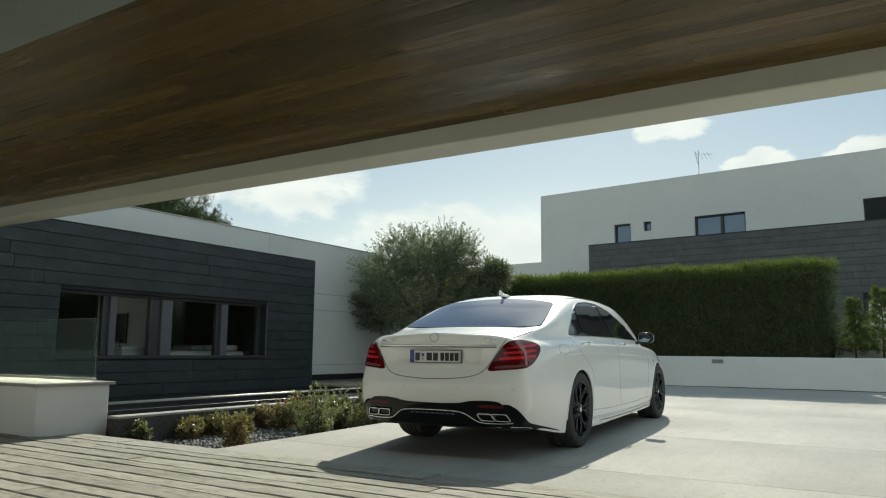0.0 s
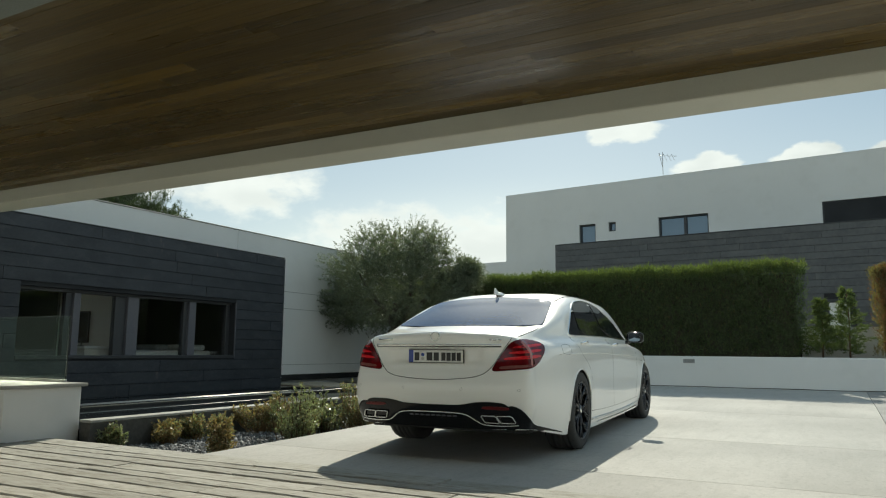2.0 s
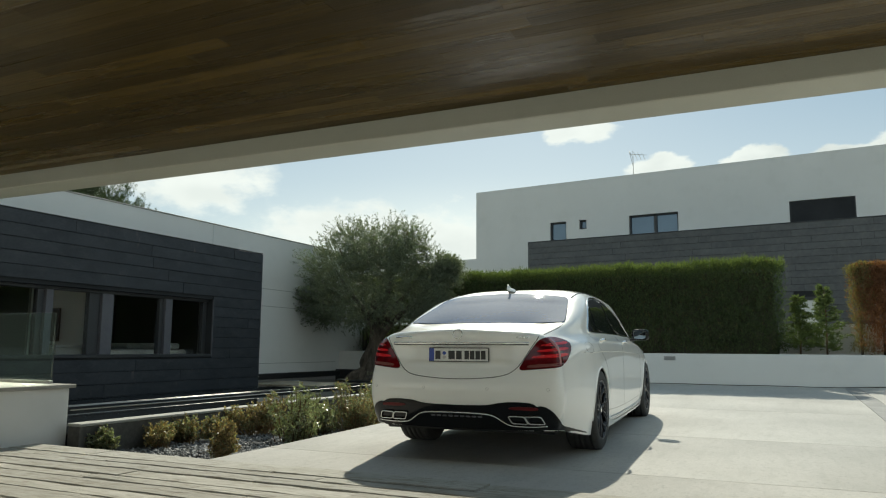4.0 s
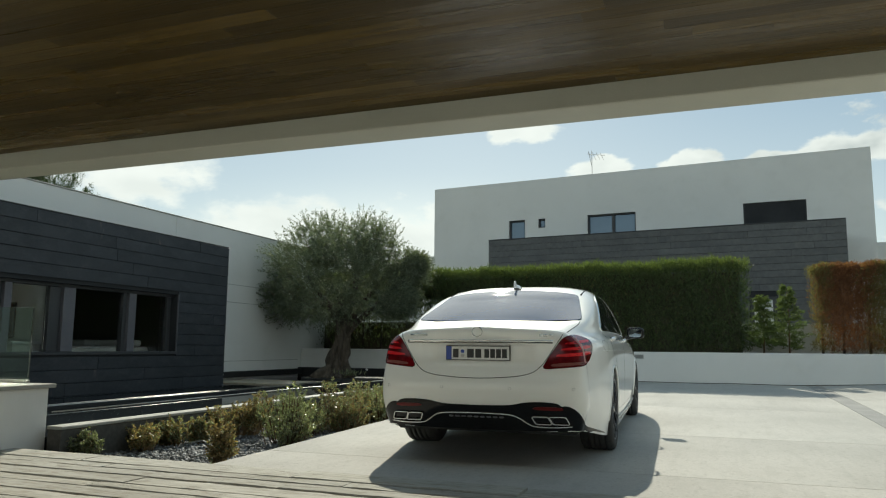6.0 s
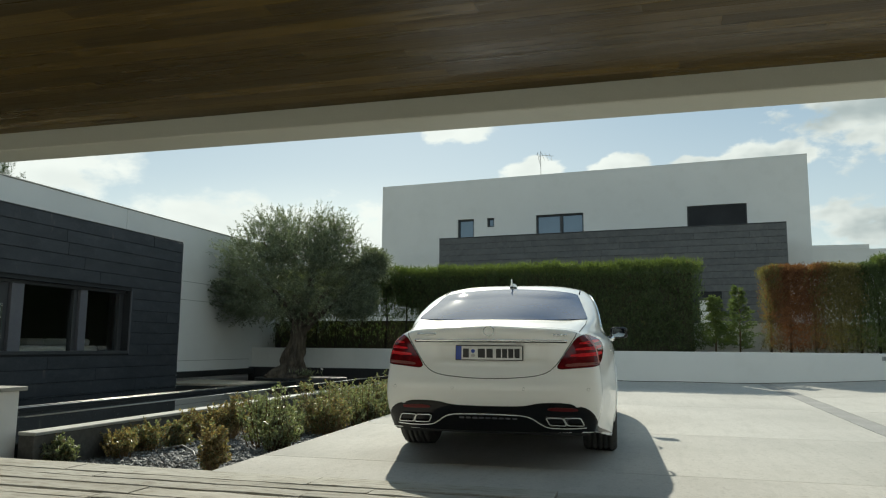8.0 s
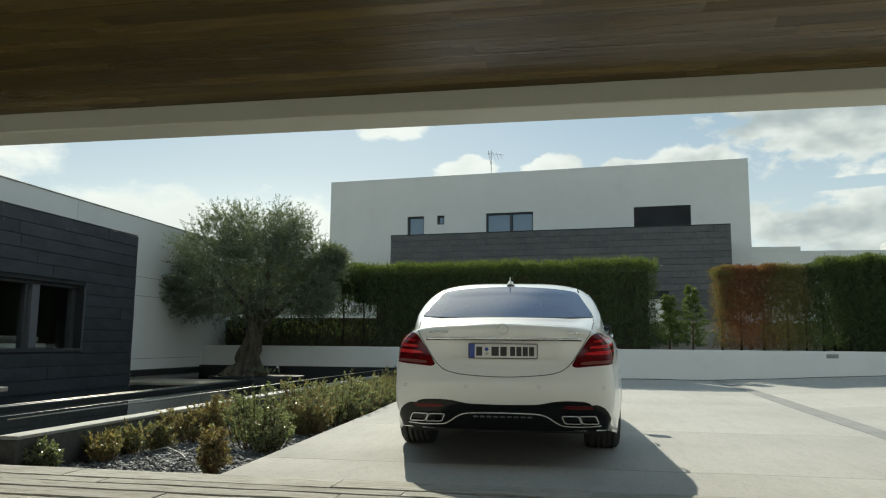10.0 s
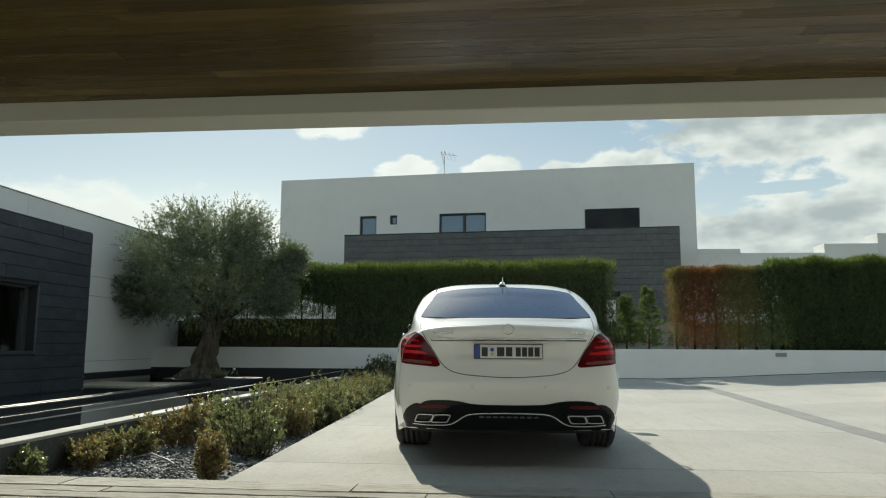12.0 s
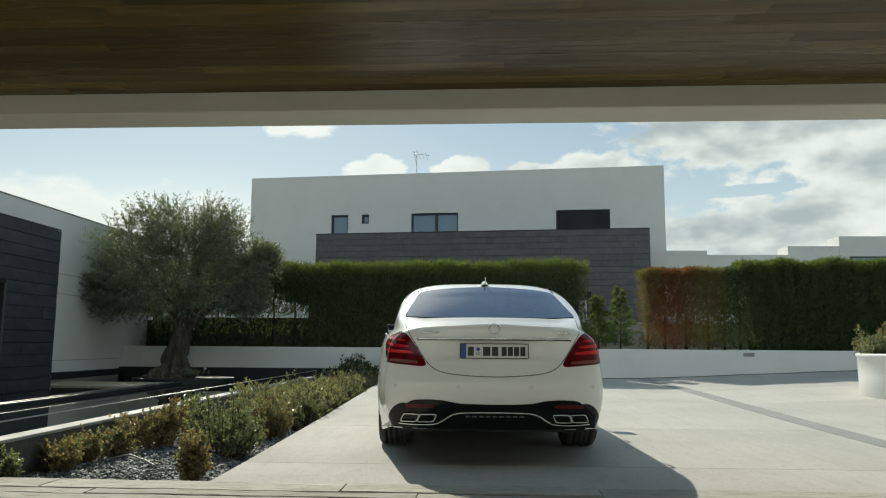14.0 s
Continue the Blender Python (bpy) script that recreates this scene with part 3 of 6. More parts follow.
def worn_plank(x0, x1, y0, y1, lift, tilt, rd):
    """A board with wavering, chipped long edges and an uneven top."""
    n = max(3, int((x1 - x0) / 0.16))
    bm, rings, chip = bmesh.new(), [], [0.0, 0.0]
    for i in range(n + 1):
        x = x0 + (x1 - x0) * i / n
        for e in (0, 1):
            chip[e] = max(0.0, min(0.014, chip[e] * 0.6 + rd.gauss(0, 0.004))) + (rd.uniform(0.006, 0.016) if rd.random() < 0.05 else 0.0)
        a, b, z = y0 + chip[0], y1 - chip[1], lift + tilt * i / n + rd.gauss(0, 0.0012)
        rings.append([bm.verts.new(v) for v in ((x, a, -0.034), (x, a, z - 0.007), (x, a + 0.006, z), (x, (a + b) / 2, z + rd.gauss(0, 0.0012)), (x, b - 0.006, z), (x, b, z - 0.007), (x, b, -0.034))])
    for p, q in zip(rings, rings[1:]):
        for k in range(6):
            bm.faces.new((p[k], p[k + 1], q[k + 1], q[k]))
    bm.faces.new(rings[0][::-1]), bm.faces.new(rings[-1])
    bmesh.ops.recalc_face_normals(bm, faces=bm.faces)
    return bm


deck = thing("floor", pose(-4.0, 4.7, 0, 0, 0, -0.8) @ Matrix.Translation((4.0, -4.7, 0)), label="weathered grey timber deck of wide boards", category="deck", kind="structure")
box("deck_bed", -14.7, 0.0, -0.42, 4.66, -0.5, -0.035, M_MATTE, deck, bevel=0)
rows, y = [], 4.70
widths = [0.30, 0.17, 0.19, 0.24, 0.16, 0.22, 0.20, 0.26, 0.18, 0.21]
k = 0
rd = random.Random(4)
while y > -0.4:
    w = widths[k % len(widths)]
    x = -7.4 if y > 4.46 else -10.4
    first = True
    while x < 0.0:
        ln = rd.uniform(1.5, 3.6) * (0.6 if first else 1.0)
        x2 = min(0.0, x + ln)
        ga, gb = rd.uniform(0.005, 0.017), rd.uniform(0.003, 0.012)
        bm = worn_plank(x + rd.uniform(0.002, 0.009), x2 - rd.uniform(0.002, 0.009), y - w + ga, y - gb, rd.uniform(-0.004, 0.002), rd.uniform(-0.003, 0.003), rd)
        part("plank", bm, M_DECK, deck)
        x, first = x2, False
    y -= w
    k += 1
tagged(box("floor_back", -18.0, 14.0, -9.0, -0.42, -0.5, -0.002, M_CONCRETE, None, bevel=0), "grey concrete floor under the roof", "floor", kind="structure")
tagged(box("floor_side", -0.12, 9.5, -0.42, 1.0, -0.5, -0.018, M_CONCRETE, None, bevel=0), "grey concrete floor under the roof", "floor", kind="structure")

# ---------------------------------------------------------------- roof over the camera
ROOF = pose(-2.5, 4.6, 0, 0, 0, -1.05) @ Matrix.Translation((2.5, -4.6, 0))
bm = bmesh.new()
rd = random.Random(9)
y, k = 4.524, 0
while y > 2.0:
    w = min(0.118, y - 1.98)
    x = -13.0 - rd.uniform(0, 2)
    while x < 9.0:
        ln = rd.uniform(1.4, 3.4)
        add_box(bm, x + 0.0002, x + ln - 0.0002, y - w + 0.0005, y - 0.0005, 2.6 + rd.uniform(0, 0.0008), 2.63, 0.0006)
        x += ln
    y -= w
    k += 1
tagged(part("ceiling", bm, M_CEIL), "varnished brown timber boards under the roof overhang", "ceiling", kind="structure").matrix_world = ROOF
tagged(box("ceiling_plaster", -15, 11, -2.8, 1.975, 2.58, 2.70, M_PLASTER, None, bevel=0), "grey plastered ceiling beside the timber boards", "ceiling", kind="structure").matrix_world = ROOF
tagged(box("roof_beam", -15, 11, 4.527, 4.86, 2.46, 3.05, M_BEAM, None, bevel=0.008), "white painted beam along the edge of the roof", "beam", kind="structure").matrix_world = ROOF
tagged(box("roof_slab", -15, 11, -2.9, 4.52, 2.72, 3.05, M_WHITE, None, bevel=0.01), "white flat roof slab", "roof", kind="structure").matrix_world = ROOF
# unseen wall, added so that its sunlit face brightens the car's rear
tagged(box("wall_south", -18, 14, -9.4, -9.0, -0.5, 2.4, M_WHITE, None, bevel=0.01), "unseen white wall added to bounce sunlight onto the car", "wall", kind="structure")
tagged(box("wall_west", -15, -14.7, -2.8, 4.5, -0.5, 2.58, M_WHITE, None, bevel=0), "unseen plain white rendered side wall", "wall", kind="structure")
# unseen wall set close in to keep light off the ceiling's right
tagged(box("wall_east", 1.7, 2.0, -2.8, 4.3, -0.5, 2.58, M_WHITE, None, bevel=0), "unseen plain white rendered side wall", "wall", kind="structure")


# ---------------------------------------------------------------- low wall with glass beside the deck
ped = thing("low_wall", pose(-7.24, 4.23, 0), "low white rendered wall with a projecting pale stone cap", "low wall")
box("wall_body", -7.0, 0, 0, 0.82, -0.5, 0.495, M_WHITE, ped, bevel=0.006)
box("cap", -7.05, 0.045, -0.05, 0.86, 0.497, 0.532, M_STONECAP, ped, bevel=0.004)
gl = thing("glass_balustrade", pose(-7.47, 5.02, 0.532), "frameless greenish glass panel on the low wall", "balustrade")
pane = box("glass_pane", -6.6, 0, -0.008, 0.008, 0.0, 0.70, M_BALUSTRADE, gl, bevel=0.002)
pane.visible_shadow = False
box("clamp_rail", -6.6, 0.0, -0.02, 0.02, -0.001, 0.03, M_STEEL, gl, bevel=0.003)

# ---------------------------------------------------------------- gravel bed and pool
tagged(box("planter_wall", -7.19, -7.03, 5.02, 16.6, -0.5, 0.13, M_GREYCON, None, bevel=0.006), "damp grey concrete retaining wall beside the gravel bed", "retaining wall", kind="structure")
tagged(box("planter_coping", -7.20, -7.02, 5.02, 16.6, 0.132, 0.16, M_COPING, None, bevel=0.004), "pale coping along the retaining wall", "coping", kind="structure")
tagged(box("gravel_bed", -7.03, -5.24, 4.66, 17.0, -0.5, -0.15, M_GRAVELBED, None, bevel=0), "grey grit bed covered with slate chippings", "planting bed", kind="structure")
rail = thing("steel_cable", pose(-7.11, 5.1, 0.16), "thin pale steel cable stretched along the coping", "cable")
tube("cable", [(0.09, -0.2, 0.14), (0.09, 5.5, 0.139), (0.09, 11.4, 0.14)], 0.006, M_STEEL, rail)
for py in (11.4,):
    tube("post", [(0.06, py, 0.0), (0.09, py, 0.14)], 0.005, M_STEEL, rail)

pool = thing("pool", label="still dark reflecting pool with black tiled sides", category="pool", kind="structure")
box("pool_floor", -11.9, -7.19, 5.06, 17.2, -0.5, -0.35, M_BLACKTILE, pool, bevel=0)
box("pool_water", -9.40, -7.19, 5.06, 16.9, -0.34, 0.06, M_WATER, pool, bevel=0)
box("upper_water", -11.9, -9.56, 5.06, 16.9, -0.34, 0.085, M_WATER, pool, bevel=0)
box("pool_edge", -9.56, -9.40, 5.06, 14.9, -0.34, 0.105, M_BLACKTILE, pool, bevel=0.01)
for xx in (-9.55, -9.41):
    tube("edge_strip", [(xx, 5.06, 0.112), (xx, 9.0, 0.112), (xx, 14.9, 0.112)], 0.0075, M_STEEL, pool, "bright steel edge strip")
box("stepping_slab", -11.7, -9.7, 13.2, 14.6, -0.3, 0.11, M_POOLSTONE, pool, bevel=0.01)
box("plinth", -11.78, -5.6, 16.92, 17.06, -0.35, 0.335, M_BLACKTILE, pool, bevel=0.006)
box("side_plinth", -11.76, -11.62, 12.5, 16.92, 0.17, 0.30, M_BLACKTILE, pool, bevel=0.006)
bm = bmesh.new()
bmesh.ops.create_cone(bm, cap_ends=True, segments=40, radius1=1.05, radius2=1.05, depth=0.40, matrix=Matrix.Translation((-9.75, 15.75, -0.05)))
part("tree_island", bm, M_BLACKTILE, pool)

spot = thing("garden_spotlight", pose(-9.555, 16.45, 0.15), "small white spotlight on a short stake beside the olive tree", "spotlight")
tube("stake", [(0, 0, 0), (.01, 0, .08), (.0, 0, .15)], .010, M_MATTE, spot, sides=6)
head = spin("lamp_head", [(.0005, .05), (.03, .045), (.042, .01), (.045, -.035), (.038, -.04), (.0005, -.02)], M_POT, spot, steps=18)
head.matrix_basis = pose(0, 0, .17, 60, 0, -40) @ Matrix.Diagonal((.6, .6, .6, 1))

# ---------------------------------------------------------------- charcoal-clad house
XB, XW = -10.81, -11.78
house = thing("house", label="white rendered house with a charcoal slate-clad front bay", category="house")
WY0, WY1, WZ0, WZ1 = 6.56, 11.02, 0.72, 1.81
# backing wall of the bay with a real window opening
for n, (a, b, c, d) in {"bay_wall_under": (2.0, 12.47, -0.4, WZ0), "bay_wall_over": (2.0, 12.47, WZ1, 2.86), "bay_wall_near": (2.0, WY0, WZ0, WZ1), "bay_wall_far": (WY1, 12.47, WZ0, WZ1)}.items():
    box(n, XB - 0.30, XB - 0.022, a, b, c, d, M_DARKWALL, house, bevel=0)
box("bay_end_wall", XW, XB - 0.302, 12.15, 12.45, -0.4, 2.86, M_DARKWALL, house, bevel=0)
box("bay_roof", XW, XB - 0.01, 2.0, 12.47, 2.862, 2.885, M_DARKWALL, house, bevel=0.003)
box("white_wall", XW - 0.3, XW, 12.0, 19.0, -0.4, 3.50, M_WHITE, house, bevel=0.006)
box("white_parapet", XW - 0.3, XW, 2.0, 11.998, 2.50, 3.50, M_WHITE, house, bevel=0.006)
box("coping", XW - 0.34, XW + 0.012, 2.0, 19.0, 3.502, 3.525, M_COPING, house, bevel=0.004)
for z in (1.856, 2.259, 0.53):
    box("seam", XW, XW + 0.003, 12.5, 16.9, z - 0.006, z + 0.006, M_LIGHTLENS, house, bevel=0)
# small bright clips that hold the boards along the corner
for q in range(15):
    box("clip", XB - .002, XB + .006, 12.44, 12.474, 2.66 - q * .1975, 2.675 - q * .1975, M_LIGHTLENS, house, bevel=0)
# room behind the window; its dimness is put into the dark wall colour
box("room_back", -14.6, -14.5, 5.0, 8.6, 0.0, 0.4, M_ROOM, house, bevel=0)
# the back stays open beyond y 7.5, to let daylight into one bay
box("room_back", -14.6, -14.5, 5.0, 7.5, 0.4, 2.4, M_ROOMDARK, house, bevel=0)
# added divider: dark face dims the first pane, white face brightens the second
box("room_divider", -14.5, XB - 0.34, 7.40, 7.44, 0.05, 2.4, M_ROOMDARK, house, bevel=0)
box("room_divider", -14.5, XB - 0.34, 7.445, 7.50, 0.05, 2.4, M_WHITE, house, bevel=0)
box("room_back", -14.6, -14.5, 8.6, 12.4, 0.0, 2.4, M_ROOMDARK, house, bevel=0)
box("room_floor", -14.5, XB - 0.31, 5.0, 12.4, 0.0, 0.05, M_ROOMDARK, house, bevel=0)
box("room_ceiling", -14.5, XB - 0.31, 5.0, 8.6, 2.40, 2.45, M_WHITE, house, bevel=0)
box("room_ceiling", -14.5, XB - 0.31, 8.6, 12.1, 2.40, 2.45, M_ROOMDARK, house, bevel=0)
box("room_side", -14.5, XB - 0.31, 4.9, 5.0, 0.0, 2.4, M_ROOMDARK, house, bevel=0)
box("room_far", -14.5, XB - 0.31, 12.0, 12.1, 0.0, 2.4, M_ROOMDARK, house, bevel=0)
box("room_partition", -14.5, XB - 0.34, 8.60, 8.70, 0.05, 2.4, M_WHITE, house, bevel=0)
win = thing("window_1", label="long dark window in charcoal cladding with grey mullions", category="window", kind="structure")
XG = XB - 0.20
for nm, a, b, c, d in (("sill", WY0, WY1, WZ0, WZ0 + 0.05), ("head", WY0, WY1, WZ1 - 0.05, WZ1)):
    box(nm, XG - 0.06, XB + (0.008 if nm == "sill" else -0.12), a, b, c, d, M_FRAME, win, bevel=0.003)
for a, b, mt in ((6.56, 6.62, M_FRAME), (7.41, 7.515, M_FRAME), (7.52, 7.64, M_MULL), (8.33, 8.54, M_FRAME), (8.545, 8.77, M_MULL), (9.83, 9.91, M_FRAME), (9.915, 10.08, M_MULL), (10.92, 11.02, M_FRAME)):
    box("mullion" if mt is M_MULL else "jamb", XG - 0.06, XG + (0.09 if mt is M_MULL else 0.04), a, b, WZ0 + 0.052, WZ1 - 0.052, mt, win, bevel=0.004)
for a, b in ((6.62, 7.41), (7.64, 8.33), (8.77, 9.83), (10.08, 10.92)):
    pn = box("pane", XG - 0.03, XG - 0.02, a, b, WZ0 + 0.052, WZ1 - 0.052, M_GLASS, win, bevel=0)
    pn.visible_shadow = False
box("reveal_edge", XB - 0.03, XB + 0.004, 11.022, 11.034, WZ0, WZ1, M_MULL, win, bevel=0)

picture = thing("picture", pose(-12.13, 8.598, 1.26), "dark framed picture on the white bedroom wall", "picture")
box("picture_face", -.15, .15, -.018, -.002, -.25, .25, M_DARKWALL, picture, bevel=0)
for a, b, c, d in ((-.18, -.15, -.28, .28), (.15, .18, -.28, .28), (-.15, .15, .25, .28), (-.15, .15, -.28, -.25)):
    box("frame", a, b, -.03, 0, c, d, M_FRAME, picture, bevel=0.003)
board = thing("sideboard", pose(-12.3, 8.32, 0.05), "low white sideboard against the bedroom wall", "sideboard")
box("carcass", -.95, .95, -.24, .24, 0, .83, M_ROOM, board, bevel=0.004)
box("top", -.97, .97, -.26, .25, .832, .87, M_WHITE, board, bevel=0.004)
lamp_ = thing("desk_lamp", pose(-11.72, 8.28, 0.92), "small dark bent-arm desk lamp on the sideboard", "lamp")
spin("foot", [(.0005, .012), (.06, .011), (.065, 0)], M_MATTE, lamp_, steps=20)
tube("arm", [(0, 0, .01), (.02, 0, .07), (-.04, 0, .11), (-.18, 0, .08), (-.30, 0, .03)], .008, M_MATTE, lamp_, sides=6)
spin("shade", [(.015, .16), (.05, .12), (.06, .08)], M_MATTE, lamp_, steps=20)
bed = thing("bed", pose(-12.45, 10.1, 0.05), "double bed with pale bedding in a dim bedroom", "bed")
box("bed_base", -.95, .95, -1.05, 1.05, 0, .40, M_ROOMDARK, bed, bevel=0.02)
box("mattress", -.93, .93, -1.03, 1.03, .402, .80, M_ROOM, bed, bevel=0.06, segments=3)
box("pillow", -.80, -.15, .55, .98, .802, .92, M_WHITE, bed, bevel=0.05, segments=3)
box("pillow", .15, .80, .55, .98, .802, .92, M_WHITE, bed, bevel=0.05, segments=3)

# ---------------------------------------------------------------- wall, plinth and lights at the back
tagged(box("wall_north", -11.78, 12.0, 17.062, 17.30, -0.4, 0.82, M_WHITE, None, bevel=0.006), "low white rendered retaining wall below the hedges", "low wall", kind="structure")
dirt_v = [(-5.3 + 0.5 * i, yy, ground_z(-5.3 + 0.5 * i, 17.0) + zz + 0.004 * math.sin(i * 1.7)) for i in range(36) for yy, zz in ((17.045, 0.004), (17.058, 0.016))]
tagged(raw("trim_dirt", dirt_v, [(2 * i, 2 * i + 2, 2 * i + 3, 2 * i + 1) for i in range(35)], M_SOIL), "dark line of dirt along the foot of the low wall", "dirt", kind="structure")
tagged(box("hedge_bed", -11.78, 12.0, 17.30, 18.28, -0.4, 0.80, M_SOIL, None, bevel=0), "raised bed of dark soil behind the low wall", "planting bed", kind="structure")
tagged(box("wall_boundary", -0.9, 14.0, 18.30, 18.52, -0.4, 1.48, M_WHITE, None, bevel=0.006), "white boundary wall behind the hedges", "wall", kind="structure")
# brown of this stretch is deepened to put the hedge's shade into it
tagged(box("wall_fence", -18.0, -0.902, 18.30, 18.52, -0.4, 1.47, M_FENCE, None, bevel=0.006), "brown-grey boundary wall, its colour darkened for the hedge's shade", "wall", kind="structure")
for lx in (-3.13, 2.81):
    wl = thing("wall_light", pose(lx, 17.06, 0.715), "small grey louvred light set into the low wall", "wall light", "lights in the low wall")
    box("frame", -0.125, 0.125, -0.012, 0.0, -0.045, 0.045, M_LIGHTLENS, wl, bevel=0.004)
    for q in range(3):
        box("louvre", -0.10, 0.10, -0.018, -0.011, -0.032 + q * 0.024, -0.018 + q * 0.024, M_LOUVRE, wl, bevel=0.002)

# ---------------------------------------------------------------- large house beyond the hedge
HL, HTOP = 16.23, 7.54
far = thing("house", pose(-12.53, 28.91, 0, 0, 0, -7.1), "large white cubic house with a charcoal-clad lower block", "house")


def wall_with_holes(prefix, u0, u1, v0, v1, z0, z1, holes, material, parent):
    """A wall along u with rectangular openings (u0, u1, z0, z1) in one row."""
    u = u0
    for i, (a, b, c, d) in enumerate(sorted(holes)):
        box(prefix, u, a, v0, v1, z0, z1, material, parent, bevel=0)
        box(prefix, a, b, v0, v1, z0, c, material, parent, bevel=0)
        box(prefix, a, b, v0, v1, d, z1, material, parent, bevel=0)
        u = b
    box(prefix, u, u1, v0, v1, z0, z1, material, parent, bevel=0)


HOLES = [(3.41, 4.11, 4.95, 5.97), (4.66, 4.96, 5.60, 5.97), (6.66, 8.51, 5.20, 5.97), (12.25, 14.25, 4.95, 5.97)]
wall_with_holes("upper_wall", 0.0, HL, 0.0, 0.3, 4.69, HTOP, HOLES, M_WHITE, far)
box("upper_side_wall", 0.0, 0.3, 0.3, 12, 4.69, HTOP, M_WHITE, far, bevel=0)
box("upper_side_wall", HL - 0.3, HL, 0.3, 12, 0.0, HTOP, M_WHITE, far, bevel=0)
box("upper_back", 0.3, HL - 0.3, 11.7, 12, 4.69, HTOP, M_WHITE, far, bevel=0)
box("roof", 0.3, HL - 0.3, 0.3, 11.7, HTOP - 0.35, HTOP - 0.2, M_WHITE, far, bevel=0)
box("roof_edge", -0.004, HL + 0.004, -0.004, 0.31, HTOP + 0.002, HTOP + 0.03, M_WHITE, far, bevel=0.004)
box("lower_storey", -7.0, HL, -0.04, 0.26, -0.4, 4.688, M_WHITE, far, bevel=0)
box("lower_roof", -7.0, HL - 0.31, 0.30, 11.6, 4.5, 4.66, M_WHITE, far, bevel=0)
for a, b, c, d in HOLES:
    w = part("window", add_box(bmesh.new(), a, b, 0.16, 0.20, c, d, 0), M_PANE, far, "dark reflecting pane in an anthracite frame")
    f = 0.055
    for q in ((a, a + f, c, d), (b - f, b, c, d), (a + f, b - f, c, c + f), (a + f, b - f, d - f, d)):
        box("frame", q[0], q[1], 0.08, 0.158, q[2], q[3], M_FRAME, w, bevel=0.003)
    if b - a > 1.5 and a < 10:
        mid = (a + b) / 2 + 0.06
        box("frame", mid - 0.05, mid + 0.05, 0.08, 0.158, c + f, d - f, M_FRAME, w, bevel=0.003)
# added dark sheet, standing in for the look of dark reflecting glass
part("shutter", add_box(bmesh.new(), 12.3, 14.2, 0.05, 0.078, 4.95, 5.93, 0.003), M_DARKWALL, far, "matt dark sheet in place of dark reflecting glass")
box("dark_block", 4.02, 15.27, -3.37, -0.05, -0.4, 4.68, M_DARKWALL, far, bevel=0)
box("dark_block_cap", 4.0, 15.29, -3.42, -0.05, 4.682, 4.705, M_FRAME, far, bevel=0.004)
w = part("window", add_box(bmesh.new(), 12.68, 13.32, -3.412, -3.404, 1.62, 2.42, 0), M_PANE, far, "small window with a white sheet for the bright view in it")
# white sheet before the pane stands for the brightness seen in it
part("blind", add_box(bmesh.new(), 12.72, 13.24, -3.425, -3.414, 1.66, 2.36, 0.003), M_WHITE, w)
for q in ((12.62, 12.70, 1.56, 2.46), (13.25, 13.36, 1.56, 2.46), (12.70, 13.25, 2.36, 2.46), (12.70, 13.25, 1.56, 1.65)):
    box("frame", q[0], q[1], -3.45, -3.403, q[2], q[3], M_FRAME, w, bevel=0.003)

ant = thing("roof_antenna", pose(-5.75, 28.4, HTOP - 0.2), "thin grey television aerial on the flat roof", "antenna")
tube("mast", [(0, 0, 0), (0, 0, 1.25)], 0.012, M_LIGHTLENS, ant)
tube("boom", [(-0.15, 0, 1.12), (0.5, 0.1, 1.05)], 0.009, M_LIGHTLENS, ant)
for q in range(4):
    bx = -0.06 + q * 0.15
    tube("element", [(bx - 0.05, -0.1, 1.20 - q * 0.03), (bx + 0.05, 0.16, 0.92 - q * 0.015)], 0.006, M_LIGHTLENS, ant)
tube("brace", [(0, 0, 0.62), (-0.14, 0.05, 1.22)], 0.009, M_LIGHTLENS, ant)

side_house = thing("house", label="white flat-roofed neighbouring house with stepped parapets", category="house")
box("wall", 4.5, 34.0, 34.0, 42.0, -0.4, 5.09, M_WHITE, side_house, bevel=0)
box("parapet_block", 4.5, 7.27, 33.98, 36.0, 5.092, 5.28, M_WHITE, side_house, bevel=0)
box("upper_block", 10.96, 13.27, 34.03, 35.2, 5.092, 5.50, M_WHITE, side_house, bevel=0)
box("upper_block", 13.28, 30.0, 34.03, 35.2, 5.092, 5.96, M_WHITE, side_house, bevel=0)
w = part("window", add_box(bmesh.new(), 13.8, 19.0, 33.975, 33.995, 4.62, 4.95, 0), M_PANE, side_house)
box("frame", 13.7, 19.1, 33.95, 33.998, 4.95, 5.02, M_FRAME, w, bevel=0)
box("frame", 13.7, 13.8, 33.95, 33.998, 4.62, 4.95, M_FRAME, w, bevel=0)


# ---------------------------------------------------------------- the car
from mathutils.bvhtree import BVHTree


def smooth_curve(xs, ys, q):
    """Monotone cubic through (xs, ys), taken at q."""
    xs, ys = np.asarray(xs, float), np.asarray(ys, float)
    h = np.diff(xs)
    d = np.diff(ys) / h
    m = np.zeros(len(xs))
    m[0], m[-1] = d[0], d[-1]
    for i in range(1, len(xs) - 1):
        if d[i - 1] * d[i] > 0:
            w1, w2 = 2 * h[i] + h[i - 1], h[i] + 2 * h[i - 1]
            m[i] = (w1 + w2) / (w1 / d[i - 1] + w2 / d[i])
    i = np.clip(np.searchsorted(xs, q) - 1, 0, len(xs) - 2)
    t = (q - xs[i]) / h[i]
    return ((1 + 2 * t) * (1 - t) ** 2 * ys[i] + t * (1 - t) ** 2 * h[i] * m[i] + t * t * (3 - 2 * t) * ys[i + 1] + t * t * (t - 1) * h[i] * m[i + 1])


